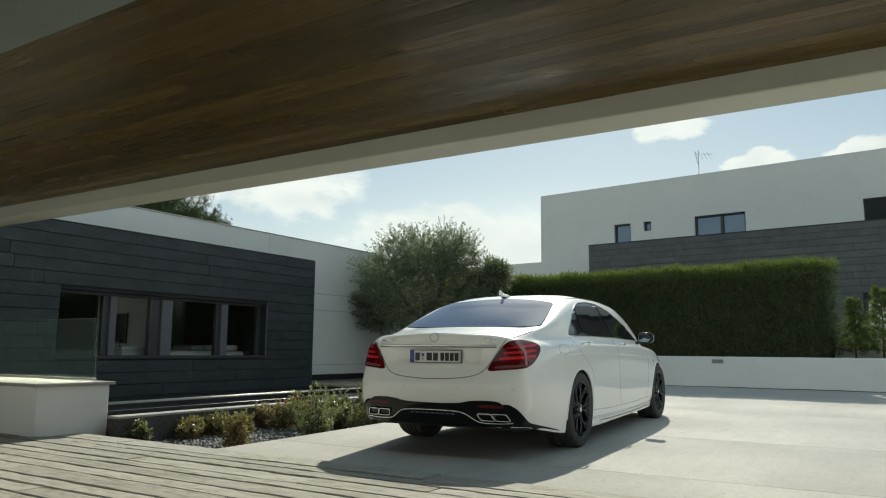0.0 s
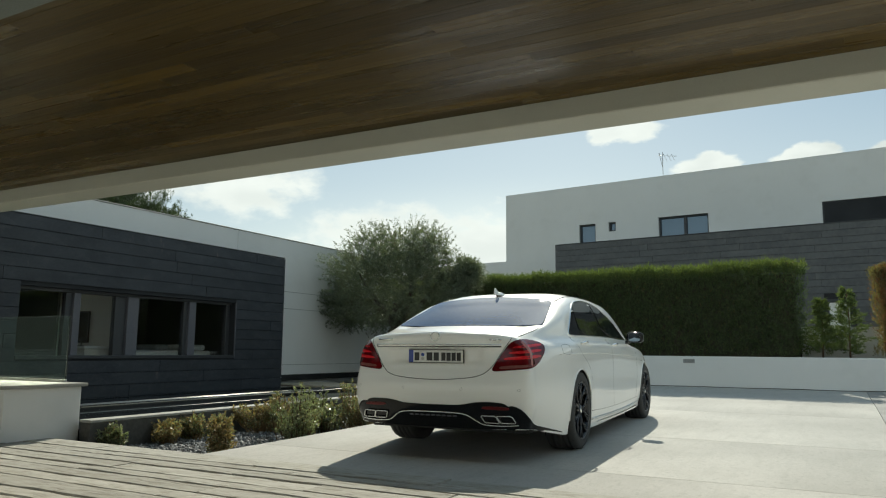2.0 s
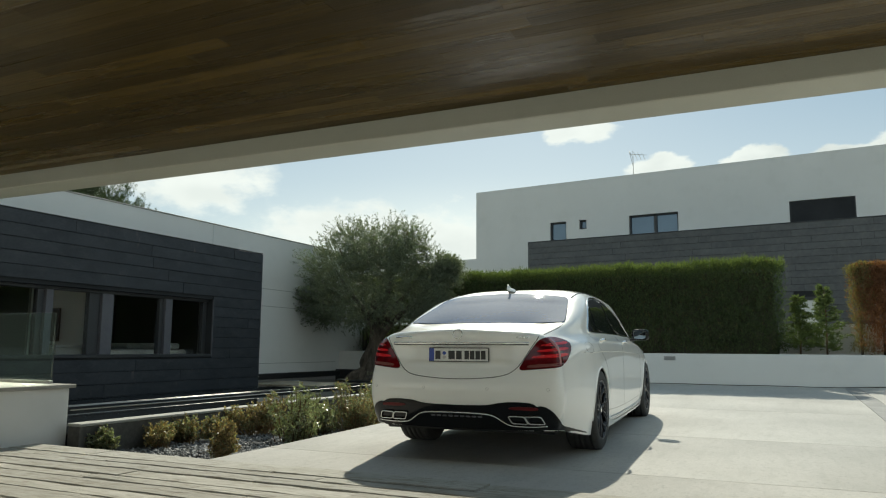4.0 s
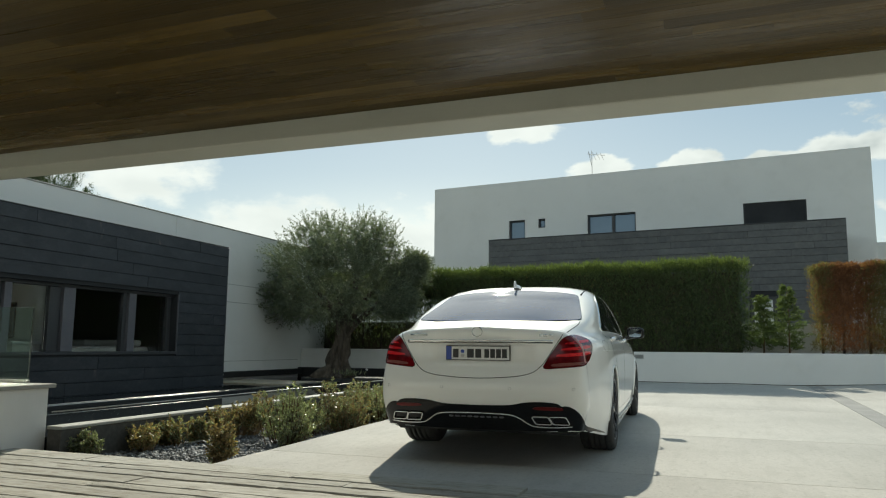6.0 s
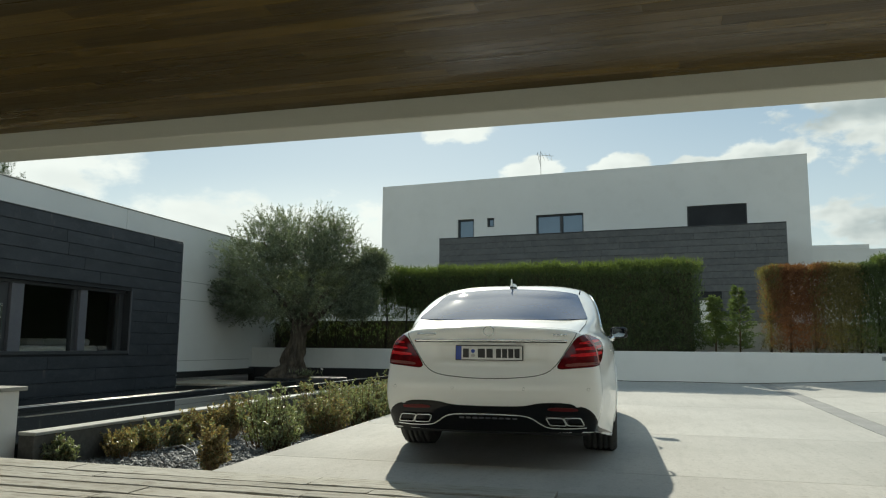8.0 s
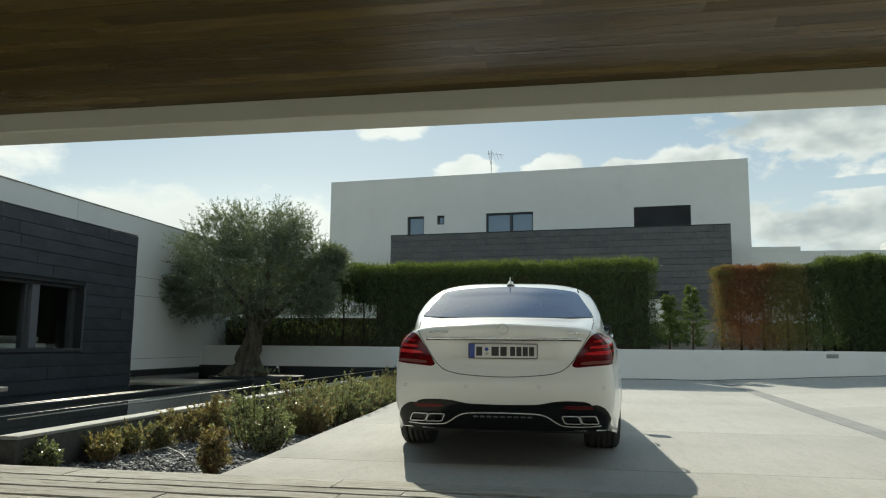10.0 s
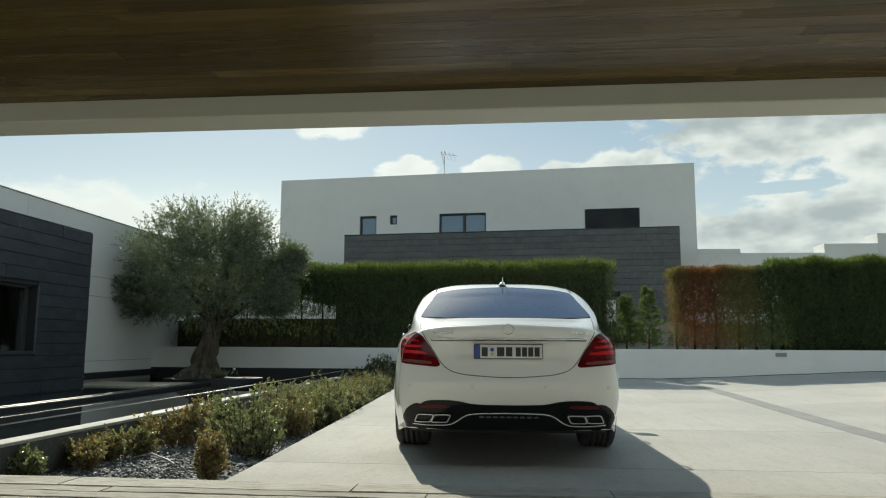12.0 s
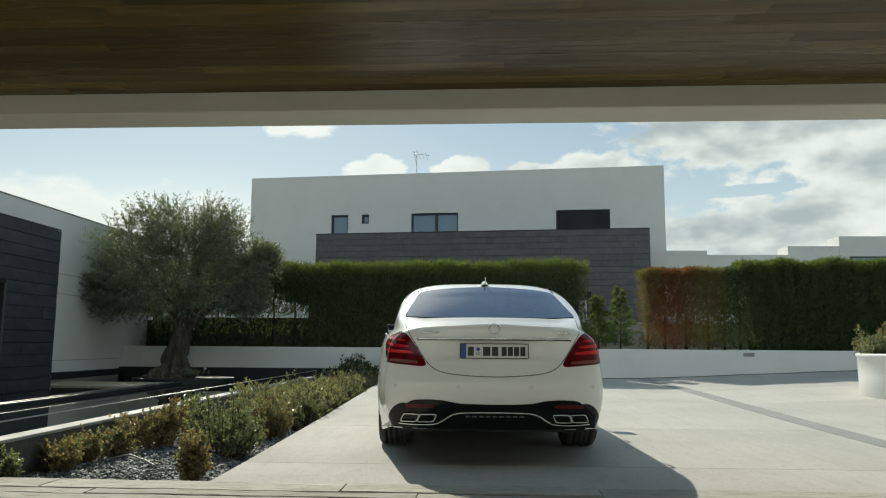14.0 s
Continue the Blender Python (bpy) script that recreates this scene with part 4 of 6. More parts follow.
# control lines along the car (y from the rear axle forward): half width and height of sill, flank, waist, shoulder, belt, roof rail, roof, middle
LINES_X = [
    ((-1.0, .775), (-.7, .852), (-.42, .90), (.5, .915), (2.6, .905), (3.4, .87), (3.85, .78)),
    ((-1.0, .835), (-.7, .897), (-.3, .945), (0, .952), (.6, .93), (1.5, .925), (2.6, .93), (3.12, .95), (3.5, .92), (3.85, .83)),
    ((-1.0, .828), (-.7, .895), (-.3, .938), (0, .945), (.6, .935), (1.5, .93), (2.6, .935), (3.12, .94), (3.5, .90), (3.85, .80)),
    ((-1.0, .782), (-.7, .853), (-.3, .903), (0, .915), (.6, .914), (1.5, .914), (2.6, .905), (3.12, .885), (3.5, .82), (3.85, .70)),
    ((-1.0, .712), (-.6, .78), (-.2, .832), (.3, .852), (1.5, .86), (2.5, .85), (2.9, .79), (3.4, .68), (3.85, .58)),
    ((-1.0, .64), (-.7, .70), (-.48, .752), (-.2, .772), (.2, .748), (.6, .71), (1.0, .692), (1.3, .69), (1.9, .695), (2.3, .71), (2.7, .72), (3.0, .69), (3.4, .60), (3.85, .45)),
    ((-1.0, .42), (-.45, .53), (.2, .56), (1.3, .51), (2.3, .52), (3.0, .47), (3.85, .26)),
    ((-1.0, .0), (3.85, .0)),
]
LINES_Z = [
    ((-1.0, .245), (-.75, .200), (-.42, .150), (0, .135), (.45, .130), (1.5, .140), (2.6, .155), (3.4, .21), (3.85, .24)),
    ((-1.0, .45), (3.85, .43)),
    ((-1.0, .70), (1.0, .69), (3.85, .64)),
    ((-1.0, .91), (-.6, .93), (0, .935), (1.5, .915), (2.6, .895), (3.12, .86), (3.5, .81), (3.85, .74)),
    ((-1.0, .985), (-.6, 1.005), (-.2, 1.018), (.3, 1.008), (1.5, .982), (2.5, .955), (2.9, .935), (3.4, .88), (3.85, .79)),
    ((-1.0, 1.022), (-.75, 1.058), (-.53, 1.097), (-.2, 1.195), (.2, 1.318), (.6, 1.392), (1.0, 1.412), (1.3, 1.41), (1.9, 1.38), (2.3, 1.28), (2.7, 1.11), (3.0, .985), (3.4, .90), (3.85, .80)),
    ((-1.0, 1.045), (-.75, 1.08), (-.52, 1.110), (-.2, 1.238), (.2, 1.388), (.6, 1.460), (1.0, 1.482), (1.3, 1.482), (1.9, 1.445), (2.3, 1.345), (2.7, 1.165), (3.0, 1.01), (3.4, .925), (3.85, .82)),
    ((-1.0, 1.053), (-.75, 1.088), (-.53, 1.120), (-.2, 1.258), (.2, 1.415), (.6, 1.487), (1.0, 1.507), (1.3, 1.508), (1.9, 1.468), (2.3, 1.365), (2.7, 1.185), (3.0, 1.022), (3.4, .935), (3.85, .83)),
]
REAR_D = ((.20, .12), (.27, .165), (.36, .215), (.46, .245), (.56, .255), (.64, .245), (.70, .215), (.80, .185), (.90, .178), (.95, .180), (1.0, .182), (1.03, .178), (1.05, .165), (1.07, .15))
FRONT_D = ((.20, .14), (.4, .20), (.6, .21), (.75, .17), (.84, .10))


def section(y):
    """The half outline of the body at y, from the sill to the middle of the roof: 58 points."""
    px = [float(smooth_curve(*zip(*l), np.array([y]))[0]) for l in LINES_X]
    pz = [float(smooth_curve(*zip(*l), np.array([y]))[0]) for l in LINES_Z]
    P = [Vector((x, z)) for x, z in zip(px, pz)]
    P = [P[0] * 2 - P[1]] + P + [Vector((-P[-2].x, P[-2].y))]
    out = []
    per = (7, 8, 8, 9, 9, 9, 8)
    for i in range(1, len(P) - 2):
        a, b, c, d = P[i - 1], P[i], P[i + 1], P[i + 2]
        t0 = 0.0
        t1 = t0 + max((b - a).length, 1e-4) ** 0.5
        t2 = t1 + max((c - b).length, 1e-4) ** 0.5
        t3 = t2 + max((d - c).length, 1e-4) ** 0.5
        for k in range(per[i - 1]):
            t = t1 + (t2 - t1) * k / per[i - 1]
            a1 = a * ((t1 - t) / (t1 - t0)) + b * ((t - t0) / (t1 - t0))
            a2 = b * ((t2 - t) / (t2 - t1)) + c * ((t - t1) / (t2 - t1))
            a3 = c * ((t3 - t) / (t3 - t2)) + d * ((t - t2) / (t3 - t2))
            b1 = a1 * ((t2 - t) / (t2 - t0)) + a2 * ((t - t0) / (t2 - t0))
            b2 = a2 * ((t3 - t) / (t3 - t1)) + a3 * ((t - t1) / (t3 - t1))
            out.append(b1 * ((t2 - t) / (t2 - t1)) + b2 * ((t - t1) / (t2 - t1)))
    out.append(P[-2])
    return out


AXLE_F, ARCH_R, ARCH_Z = 3.165, 0.372, 0.345


def body_rows():
    """All rows of the body's skin from the rear face's middle line forward; each row runs from the right sill over the roof to the left."""
    rows = []
    n = 2.9

    def cap(y0, table, sign, steps):
        sec = section(y0)
        got = []
        for s in range(steps, 0, -1):
            th = math.pi / 2 * s / steps
            fx, fy = max(0.0, math.cos(th)) ** (2 / n), math.sin(th) ** (2 / n)
            row = []
            for p in sec:
                D = float(smooth_curve(*zip(*table), np.array([min(max(p.y, table[0][0]), table[-1][0])]))[0])
                x, y, z = p.x * fx, y0 + sign * D * fy, p.y
                if sign < 0:
                    # the hollow for the plate below the chrome strip
                    def soft(v, a, b):
                        v = min(1, max(0, (v - a) / (b - a)))
                        return v * v * (3 - 2 * v)
                    y += 0.032 * soft(z, .745, .79) * (1 - soft(z, .915, .94)) * (1 - soft(abs(x), .36, .47)) * fy
                row.append(Vector((x, y, z)))
            got.append(row)
        return got
    rows += cap(-1.0, REAR_D, -1, 34)
    ys = np.concatenate([np.arange(-1.0, -0.4, 0.03), np.arange(-0.4, 0.4, 0.018), np.arange(0.4, 2.72, 0.045), np.arange(2.72, 3.52, 0.018), np.arange(3.52, 3.851, 0.04)])
    for y in ys:
        rows.append([Vector((p.x, float(y), p.y)) for p in section(float(y))])
    front = cap(float(ys[-1]), FRONT_D, 1, 18)
    rows += front[::-1]
    return rows


car = thing("car", pose(-3.352, 6.75, ground_z(-3.4, 6.75) + .028, 0.7, 0, 2.0), "pearl white luxury saloon parked on the concrete driveway", "car")
car.scale = (1.03, 1, 1)
half = body_rows()
R, S = len(half), len(half[0])
verts, faces = [], []
for row in half:
    verts += [tuple(p) for p in row] + [(-p.x, p.y, p.z) for p in row[-2::-1]]
W = 2 * S - 1
# pull the skin onto the wheel arches, and leave the openings free
inside = []
for i, v in enumerate(verts):
    state = False
    if abs(v[0]) > 0.55 and v[2] < 0.9:
        for yc in (0.0, AXLE_F):
            dy, dz = v[1] - yc, v[2] - ARCH_Z
            d = math.hypot(dy, dz)
            if dz < 0:
                d2 = abs(dy)
                if d2 < ARCH_R:
                    state = True
                    if d2 > ARCH_R - 0.014:
                        verts[i] = (v[0], yc + math.copysign(ARCH_R, dy), v[2])
                        state = False
            elif d < ARCH_R:
                state = True
                if d > ARCH_R - 0.022:
                    k = ARCH_R / d
                    verts[i] = (v[0], yc + dy * k, ARCH_Z + dz * k)
                    state = False
    inside.append(state)
for r in range(R - 1):
    for s in range(W - 1):
        q = (r * W + s, (r + 1) * W + s, (r + 1) * W + s + 1, r * W + s + 1)
        if not any(inside[i] for i in q):
            faces.append(q)
skin = raw("body", verts, faces, M_PAINT, car, "pearl white painted body", smooth=True)
bm = bmesh.new()
bm.from_mesh(skin.data)
bmesh.ops.remove_doubles(bm, verts=bm.verts, dist=0.0004)
bmesh.ops.recalc_face_normals(bm, faces=bm.faces)
bm.to_mesh(skin.data)
bm.free()
skin.data.shade_smooth()
full_faces = [(r * W + s, (r + 1) * W + s, (r + 1) * W + s + 1, r * W + s + 1) for r in range(R - 1) for s in range(W - 1)]
SKIN = BVHTree.FromPolygons([Vector(v) for v in verts], full_faces)


def on_rear(x, z):
    hit = SKIN.ray_cast(Vector((x, -3, z)), Vector((0, 1, 0)))
    if hit[0] is None or hit[0].y > -0.9:
        hit = SKIN.find_nearest(Vector((x, -1.15, z)))
    return hit[0], (hit[1] if hit[1].y < 0 else -hit[1])


def on_side(y, z, sign=1):
    hit = SKIN.ray_cast(Vector((3 * sign, y, z)), Vector((-sign, 0, 0)))
    if hit[0] is None:
        hit = SKIN.find_nearest(Vector((0.9 * sign, y, z)))
    return hit[0], (hit[1] if hit[1].x * sign > 0 else -hit[1])


def on_top(x, y):
    hit = SKIN.ray_cast(Vector((x, y, 3)), Vector((0, 0, -1)))
    if hit[0] is None:
        hit = SKIN.find_nearest(Vector((x, y, 1.0)))
    return hit[0], (hit[1] if hit[1].z > 0 else -hit[1])


def on_corner(u, z, sign=1):
    w = Vector((-sign, 1, 0)).normalized()
    o = Vector((sign * u * 0.7071, u * 0.7071, z)) - w * 3
    hit = SKIN.ray_cast(o, w)
    if hit[0] is None:
        hit = SKIN.find_nearest(o + w * 2.4)
    return hit[0], (hit[1] if hit[1].dot(w) < 0 else -hit[1])


def rounded(pts, n, soft=2, closed=True, cut=.22):
    """A soft outline of n points through corners, by cutting them soft times."""
    P = [Vector(p) for p in pts]
    for _ in range(soft):
        Q = []
        m = len(P)
        for i in range(m if closed else m - 1):
            a, b = P[i], P[(i + 1) % m]
            Q += [a * (1 - cut) + b * cut, a * cut + b * (1 - cut)]
        if not closed:
            Q = [P[0]] + Q + [P[-1]]
        P = Q
    L = [0.0]
    R_ = P + [P[0]] if closed else P
    for a, b in zip(R_, R_[1:]):
        L.append(L[-1] + (b - a).length)
    out = []
    for k in range(n):
        t = L[-1] * k / (n if closed else n - 1)
        i = max(0, min(len(R_) - 2, int(np.searchsorted(L, t, side="right")) - 1))
        f = (t - L[i]) / max(1e-9, L[i + 1] - L[i])
        out.append(R_[i].lerp(R_[i + 1], min(1, max(0, f))))
    return out


def patch(name, outline, lay, off, material, parent, label="", centre=None, rings=9, thick=0.008, dome=0.0, even=0):
    """A panel of that outline laid on the skin by lay(a, b), standing off it, with a turned-in rim."""
    n = len(outline)
    c = Vector(centre) if centre else sum(outline, Vector((0, 0))) / n
    vs, fs = [], []
    for k in range(rings + 1):
        f = k / rings
        for p in outline:
            q = c.lerp(p, max(f, 1e-3))
            pt, nr = lay(q.x, q.y)
            vs.append(pt + nr * (off + dome * (1 - f * f)))
    for k in range(rings):
        for i in range(n):
            j = (i + 1) % n
            fs.append((k * n + i, (k + 1) * n + i, (k + 1) * n + j, k * n + j))
    base = len(vs)
    for p in outline:
        pt, nr = lay(p.x, p.y)
        vs.append(pt + nr * (off - thick))
    for i in range(n):
        j = (i + 1) % n
        fs.append((rings * n + i, base + i, base + j, rings * n + j))
    ob = raw(name, vs, fs, material, parent, label, smooth=False)
    bm = bmesh.new()
    bm.from_mesh(ob.data)
    bmesh.ops.remove_doubles(bm, verts=bm.verts, dist=1e-5)
    bmesh.ops.recalc_face_normals(bm, faces=bm.faces)
    if even:
        bm.verts.ensure_lookup_table()
        inner = [v for v in bm.verts if not any(e.calc_face_angle(0) > 0.9 or e.is_boundary for e in v.link_edges)]
        for _ in range(even):
            bmesh.ops.smooth_vert(bm, verts=inner, factor=0.5, use_axis_x=True, use_axis_y=True, use_axis_z=True)
    for f in bm.faces:
        f.smooth = True
    for e in bm.edges:
        if len(e.link_faces) == 2 and e.calc_face_angle(0) > 0.9:
            e.smooth = False
    bm.to_mesh(ob.data)
    bm.free()
    return ob


def along(name, outline, lay, r, material, parent, closed=False, off=0.0, flat=1.0, label=""):
    pts = []
    for p in outline:
        pt, nr = lay(p.x, p.y)
        pts.append(pt + nr * off)
    return tube(name, pts, r, material, parent, label, sides=8, closed=closed, flat=flat)


def mirror(pts):
    return pts + [(-x, z) for x, z in reversed(pts) if abs(x) > 1e-6]


# rear window, laid on from above
rw = rounded([(-.69, -.497), (0, -.535), (.69, -.497), (.722, -.470), (.622, .135), (.60, .170), (0, .235), (-.60, .170), (-.622, .135), (-.722, -.470)], 120, 2, cut=.16)
# one smooth sheet through the roof lines, for the curved rear window
gx, gy, gz_ = [], [], []
for y in np.linspace(-.57, .30, 30):
    sec = section(float(y))[32:]
    for p in sec:
        if p.x < .74:
            gx.append(p.x), gy.append(float(y)), gz_.append(p.y)
gx, gy = np.array(gx), np.array(gy)
SHEET = np.linalg.lstsq(np.stack([gx ** i * gy ** j for i in (0, 2, 4, 6) for j in (0, 1, 2)], 1), np.array(gz_), rcond=None)[0]


def on_glass(x, y):
    """A point of that sheet."""
    z = float(sum(c * x ** i * y ** j for c, (i, j) in zip(SHEET, [(i, j) for i in (0, 2, 4, 6) for j in (0, 1, 2)])))
    skin_pt, nr = on_top(x, y)
    return Vector((x, y, max(z, skin_pt.z - .004))), nr


rear_glass = patch("rear_window", rw, on_glass, 0.008, M_CARGLASS, car, "tinted rear window with the reflected sky's blue in its colour", rings=16, centre=(0, -.15), thick=0.03)
# the skin is open under the pane
bm = bmesh.new()
bm.from_mesh(skin.data)


def under_pane(p):
    q = [v * .97 + Vector((0, -.15)) * .03 for v in rw]
    hit = False
    for a, b in zip(q, q[1:] + q[:1]):
        if (a.y > p.y) != (b.y > p.y) and p.x < (b.x - a.x) * (p.y - a.y) / (b.y - a.y) + a.x:
            hit = not hit
    return hit


gone = [f for f in bm.faces if all(v.co.z > 1.08 and under_pane(v.co) for v in f.verts)]
bmesh.ops.delete(bm, geom=gone, context="FACES")
bm.to_mesh(skin.data)
bm.free()
along("seal", rw, on_glass, 0.0045, M_GLOSS, rear_glass, closed=True)
for sg in (1, -1):
    along("roof_strip", [Vector((sg * x, y)) for x, y in ((.632, .20), (.628, .5), (.622, .8), (.615, 1.2), (.62, 1.7), (.645, 2.1))], on_top, 0.007, M_GLOSS, car, label="black roof strip")

# side windows with pillars and bright surround
for sg in (1, -1):
    def lay(a, b, s=sg):
        return on_side(a, b, s)
    whole = rounded([(-.045, 1.03), (-.02, 1.075), (.17, 1.235), (.36, 1.332), (.58, 1.388), (.93, 1.412), (1.28, 1.402), (1.62, 1.338), (2.0, 1.208), (2.45, 1.025), (2.53, .99), (1.5, 1.022), (.5, 1.032)], 120, 2, cut=.18)
    band = patch("window_surround", whole, lay, 0.001, M_GLOSS, car, "black window surround", rings=10, thick=0.004, centre=(1.3, 1.15), even=2)
    along("chrome_frame", whole, lay, 0.008, M_CHROME, band, closed=True, off=0.001)
    for nm, pts in (("quarter_glass", [(-.01, 1.046), (.03, 1.10), (.19, 1.228), (.29, 1.284), (.335, 1.046)]),
                    ("rear_door_glass", [(.375, 1.046), (.33, 1.306), (.42, 1.342), (.60, 1.376), (.93, 1.396), (1.10, 1.394), (1.20, 1.042)]),
                    ("front_door_glass", [(1.37, 1.04), (1.19, 1.392), (1.30, 1.386), (1.6, 1.322), (1.98, 1.195), (2.36, 1.04), (2.40, 1.016)])):
        patch(nm, rounded(pts, 60, 2), lay, 0.006, M_SIDEGLASS, car, "dark tinted side window", rings=6, thick=0.005, even=3)
    # shut lines
    for nm, pts in (("door_gap", [(-.03, 1.02), (-.03, .95), (.06, .86), (.24, .78), (.36, .70), (.40, .60)]), ("door_gap", [(1.36, 1.01), (1.36, .80), (1.38, .45), (1.42, .27)]),
                    ("door_gap", [(2.62, .97), (2.66, .85), (2.64, .55), (2.60, .30)]), ("sill_gap", [(.42, .295), (1.0, .272), (1.8, .27), (2.66, .29)])):
        along(nm, rounded(pts, 26, 2, closed=False), lay, 0.0020, M_SEAM, car, off=-0.001)
    along("belt_crease", rounded([(-.55, .86), (.3, .862), (1.2, .848), (2.5, .80)], 40, 2, closed=False), lay, 0.004, M_PAINT, car, off=-0.0005)
    along("sill_trim", rounded([(.42, .215), (1.2, .20), (2.1, .205), (2.72, .225)], 30, 2, closed=False), lay, 0.012, M_PAINT, car, off=0.004)
    along("sill_chrome", rounded([(.60, .172), (1.3, .166), (2.1, .172), (2.60, .188)], 24, 2, closed=False), lay, 0.006, M_CHROME, car, off=0.006)
    for hy, hz in ((.12, .952), (1.42, .932)):
        pts = [lay(hy + q, hz - 0.012 * q) for q in (0, .03, .08, .14, .19, .22)]
        lift = (0.0, .022, .032, .032, .022, .0)
        tube("door_handle", [p + nr * l for (p, nr), l in zip(pts, lift)], [.008, .011, .013, .013, .011, .008], M_CHROME, car, "bright door handle", flat=1.2)
        patch("handle_cup", rounded([(hy + .03, hz - .022), (hy + .19, hz - .022), (hy + .19, hz + .02), (hy + .03, hz + .02)], 28, 2), lay, 0.0012, M_PAINT, car, rings=3, thick=0.003)
    # fuel flap on one side
    if sg > 0:
        along("fuel_flap", rounded([(-.47, .855), (-.25, .855), (-.25, .948), (-.47, .948)], 48, 3), lay, 0.0018, M_SEAM, car, closed=True, off=-0.001)
    along("badge", [Vector((2.86, .735)), Vector((2.97, .73))], lay, 0.006, M_CHROME, car, label="small bright badge")
    # door mirror
    mir = spin("door_mirror", [(.0005, -.075), (.05, -.07), (.085, -.045), (.095, 0), (.092, .03), (.075, .05), (.0005, .055)], M_PAINT, car, "white door mirror with tinted glass", steps=28)
    mir.matrix_basis = pose(sg * 1.005, 2.26, 1.03, 90, 0, sg * -12) @ Matrix.Diagonal((1.08, .72, .9, 1))
    spin("mirror_glass", [(.0005, .0565), (.072, .052)], M_MIRROR, mir, "mirror glass", steps=28)
    spin("mirror_rim", [(.088, -.02), (.098, .0), (.099, .036), (.092, .052), (.074, .056)], M_GLOSS, mir, "black mirror rim", steps=28)
    for ob in [mir] + [o for o in bpy.data.objects if o.parent is mir]:
        for v in ob.data.vertices:
            r = math.hypot(v.co.x, v.co.y)
            if r > .002:
                c, s_ = abs(v.co.x) / r, abs(v.co.y) / r
                k = 0.93 / (c ** 4 + s_ ** 4) ** 0.25
                v.co.x, v.co.y = v.co.x * k, v.co.y * k
    tube("mirror_foot", [(sg * .88, 2.30, .965), (sg * .93, 2.28, .975), (sg * .99, 2.26, .99)], [.022, .018, .02], M_GLOSS, car)

# boot lid gap, chrome strip, badges
lid = [(.655, 1.0), (.648, .975), (.60, .90), (.545, .81), (.50, .745), (.44, .695), (.34, .668), (.15, .652), (0, .648)]
along("boot_gap", rounded(mirror(lid), 120, 2, closed=False), on_rear, 0.0032, M_SEAM, car, off=-0.001)
for sg in (1, -1):
    along("boot_gap", [Vector((sg * x, y)) for x, y in ((.655, -1.125), (.672, -1.0), (.69, -.8), (.71, -.65), (.715, -.53))], on_top, 0.0038, M_SEAM, car, off=-0.0015)
strip = [Vector(p) for p in mirror([(.585, .939), (.50, .940), (.3, .941), (0, .941)])]
low_ = [p - Vector((0, .0095)) for p in rounded(strip, 60, 1, closed=False)]
along("chrome_strip", rounded(strip, 60, 1, closed=False), on_rear, 0.0105, M_CHROME, car, off=0.003, label="chrome strip over the number plate")
along("strip_gap", [p - Vector((0, .003)) for p in low_], on_rear, 0.0038, M_SEAM, car)
for nm, x0, x1, z in (("badge", -.565, -.415, .988), ("badge", .485, .50, .985), ("badge", .515, .545, .985), ("badge", .553, .583, .985)):
    along(nm, [Vector((x0, z)), Vector(((x0 + x1) / 2, z)), Vector((x1, z))], on_rear, 0.009, M_CHROME, car, off=0.003, label="raised chrome lettering bar")
ring = [on_rear(.041 * math.cos(g * math.pi / 16), 1.012 + .036 * math.sin(g * math.pi / 16)) for g in range(32)]
emblem = tube("emblem_ring", [p + nr * .004 for p, nr in ring], .0045, M_CHROME, car, "round chrome emblem", closed=True)
patch("emblem_disc", [Vector((.037 * math.cos(g * math.pi / 16), 1.012 + .032 * math.sin(g * math.pi / 16))) for g in range(32)], on_rear, .002, M_PAINT, emblem, rings=2, thick=.003)

# number plate with plain bars
py_ = on_rear(.0, .80)[0].y - 0.012
plate = box("number_plate", -.260, .260, py_ - .004, py_ + .008, .785, .902, M_INK, car, bevel=0.004, label="white number plate with a blue band and dark bars")
box("plate_face", -.254, .254, py_ - .006, py_ - .0042, .791, .896, M_PLATE, plate, bevel=0)
box("plate_band", -.254, -.212, py_ - .008, py_ - .0062, .791, .896, M_PLATEBLUE, plate, bevel=0)
for x0, x1 in ((-.20, -.155), (-.085, -.03), (-.018, .03), (.055, .093), (.102, .14), (.149, .187), (.196, .234)):
    box("plate_bar", x0, x1, py_ - .008, py_ - .0062, .806, .876, M_INK, plate, bevel=0)
for zz, mt in ((.857, M_PLATEBLUE), (.823, M_STEEL)):
    bm = bmesh.new()
    bmesh.ops.create_cone(bm, cap_ends=True, segments=20, radius1=.015, radius2=.015, depth=.0018, matrix=Matrix.Translation((-.122, py_ - .0072, zz)) @ Matrix.Rotation(math.pi / 2, 4, "X"))
    part("plate_seal", bm, mt, plate)

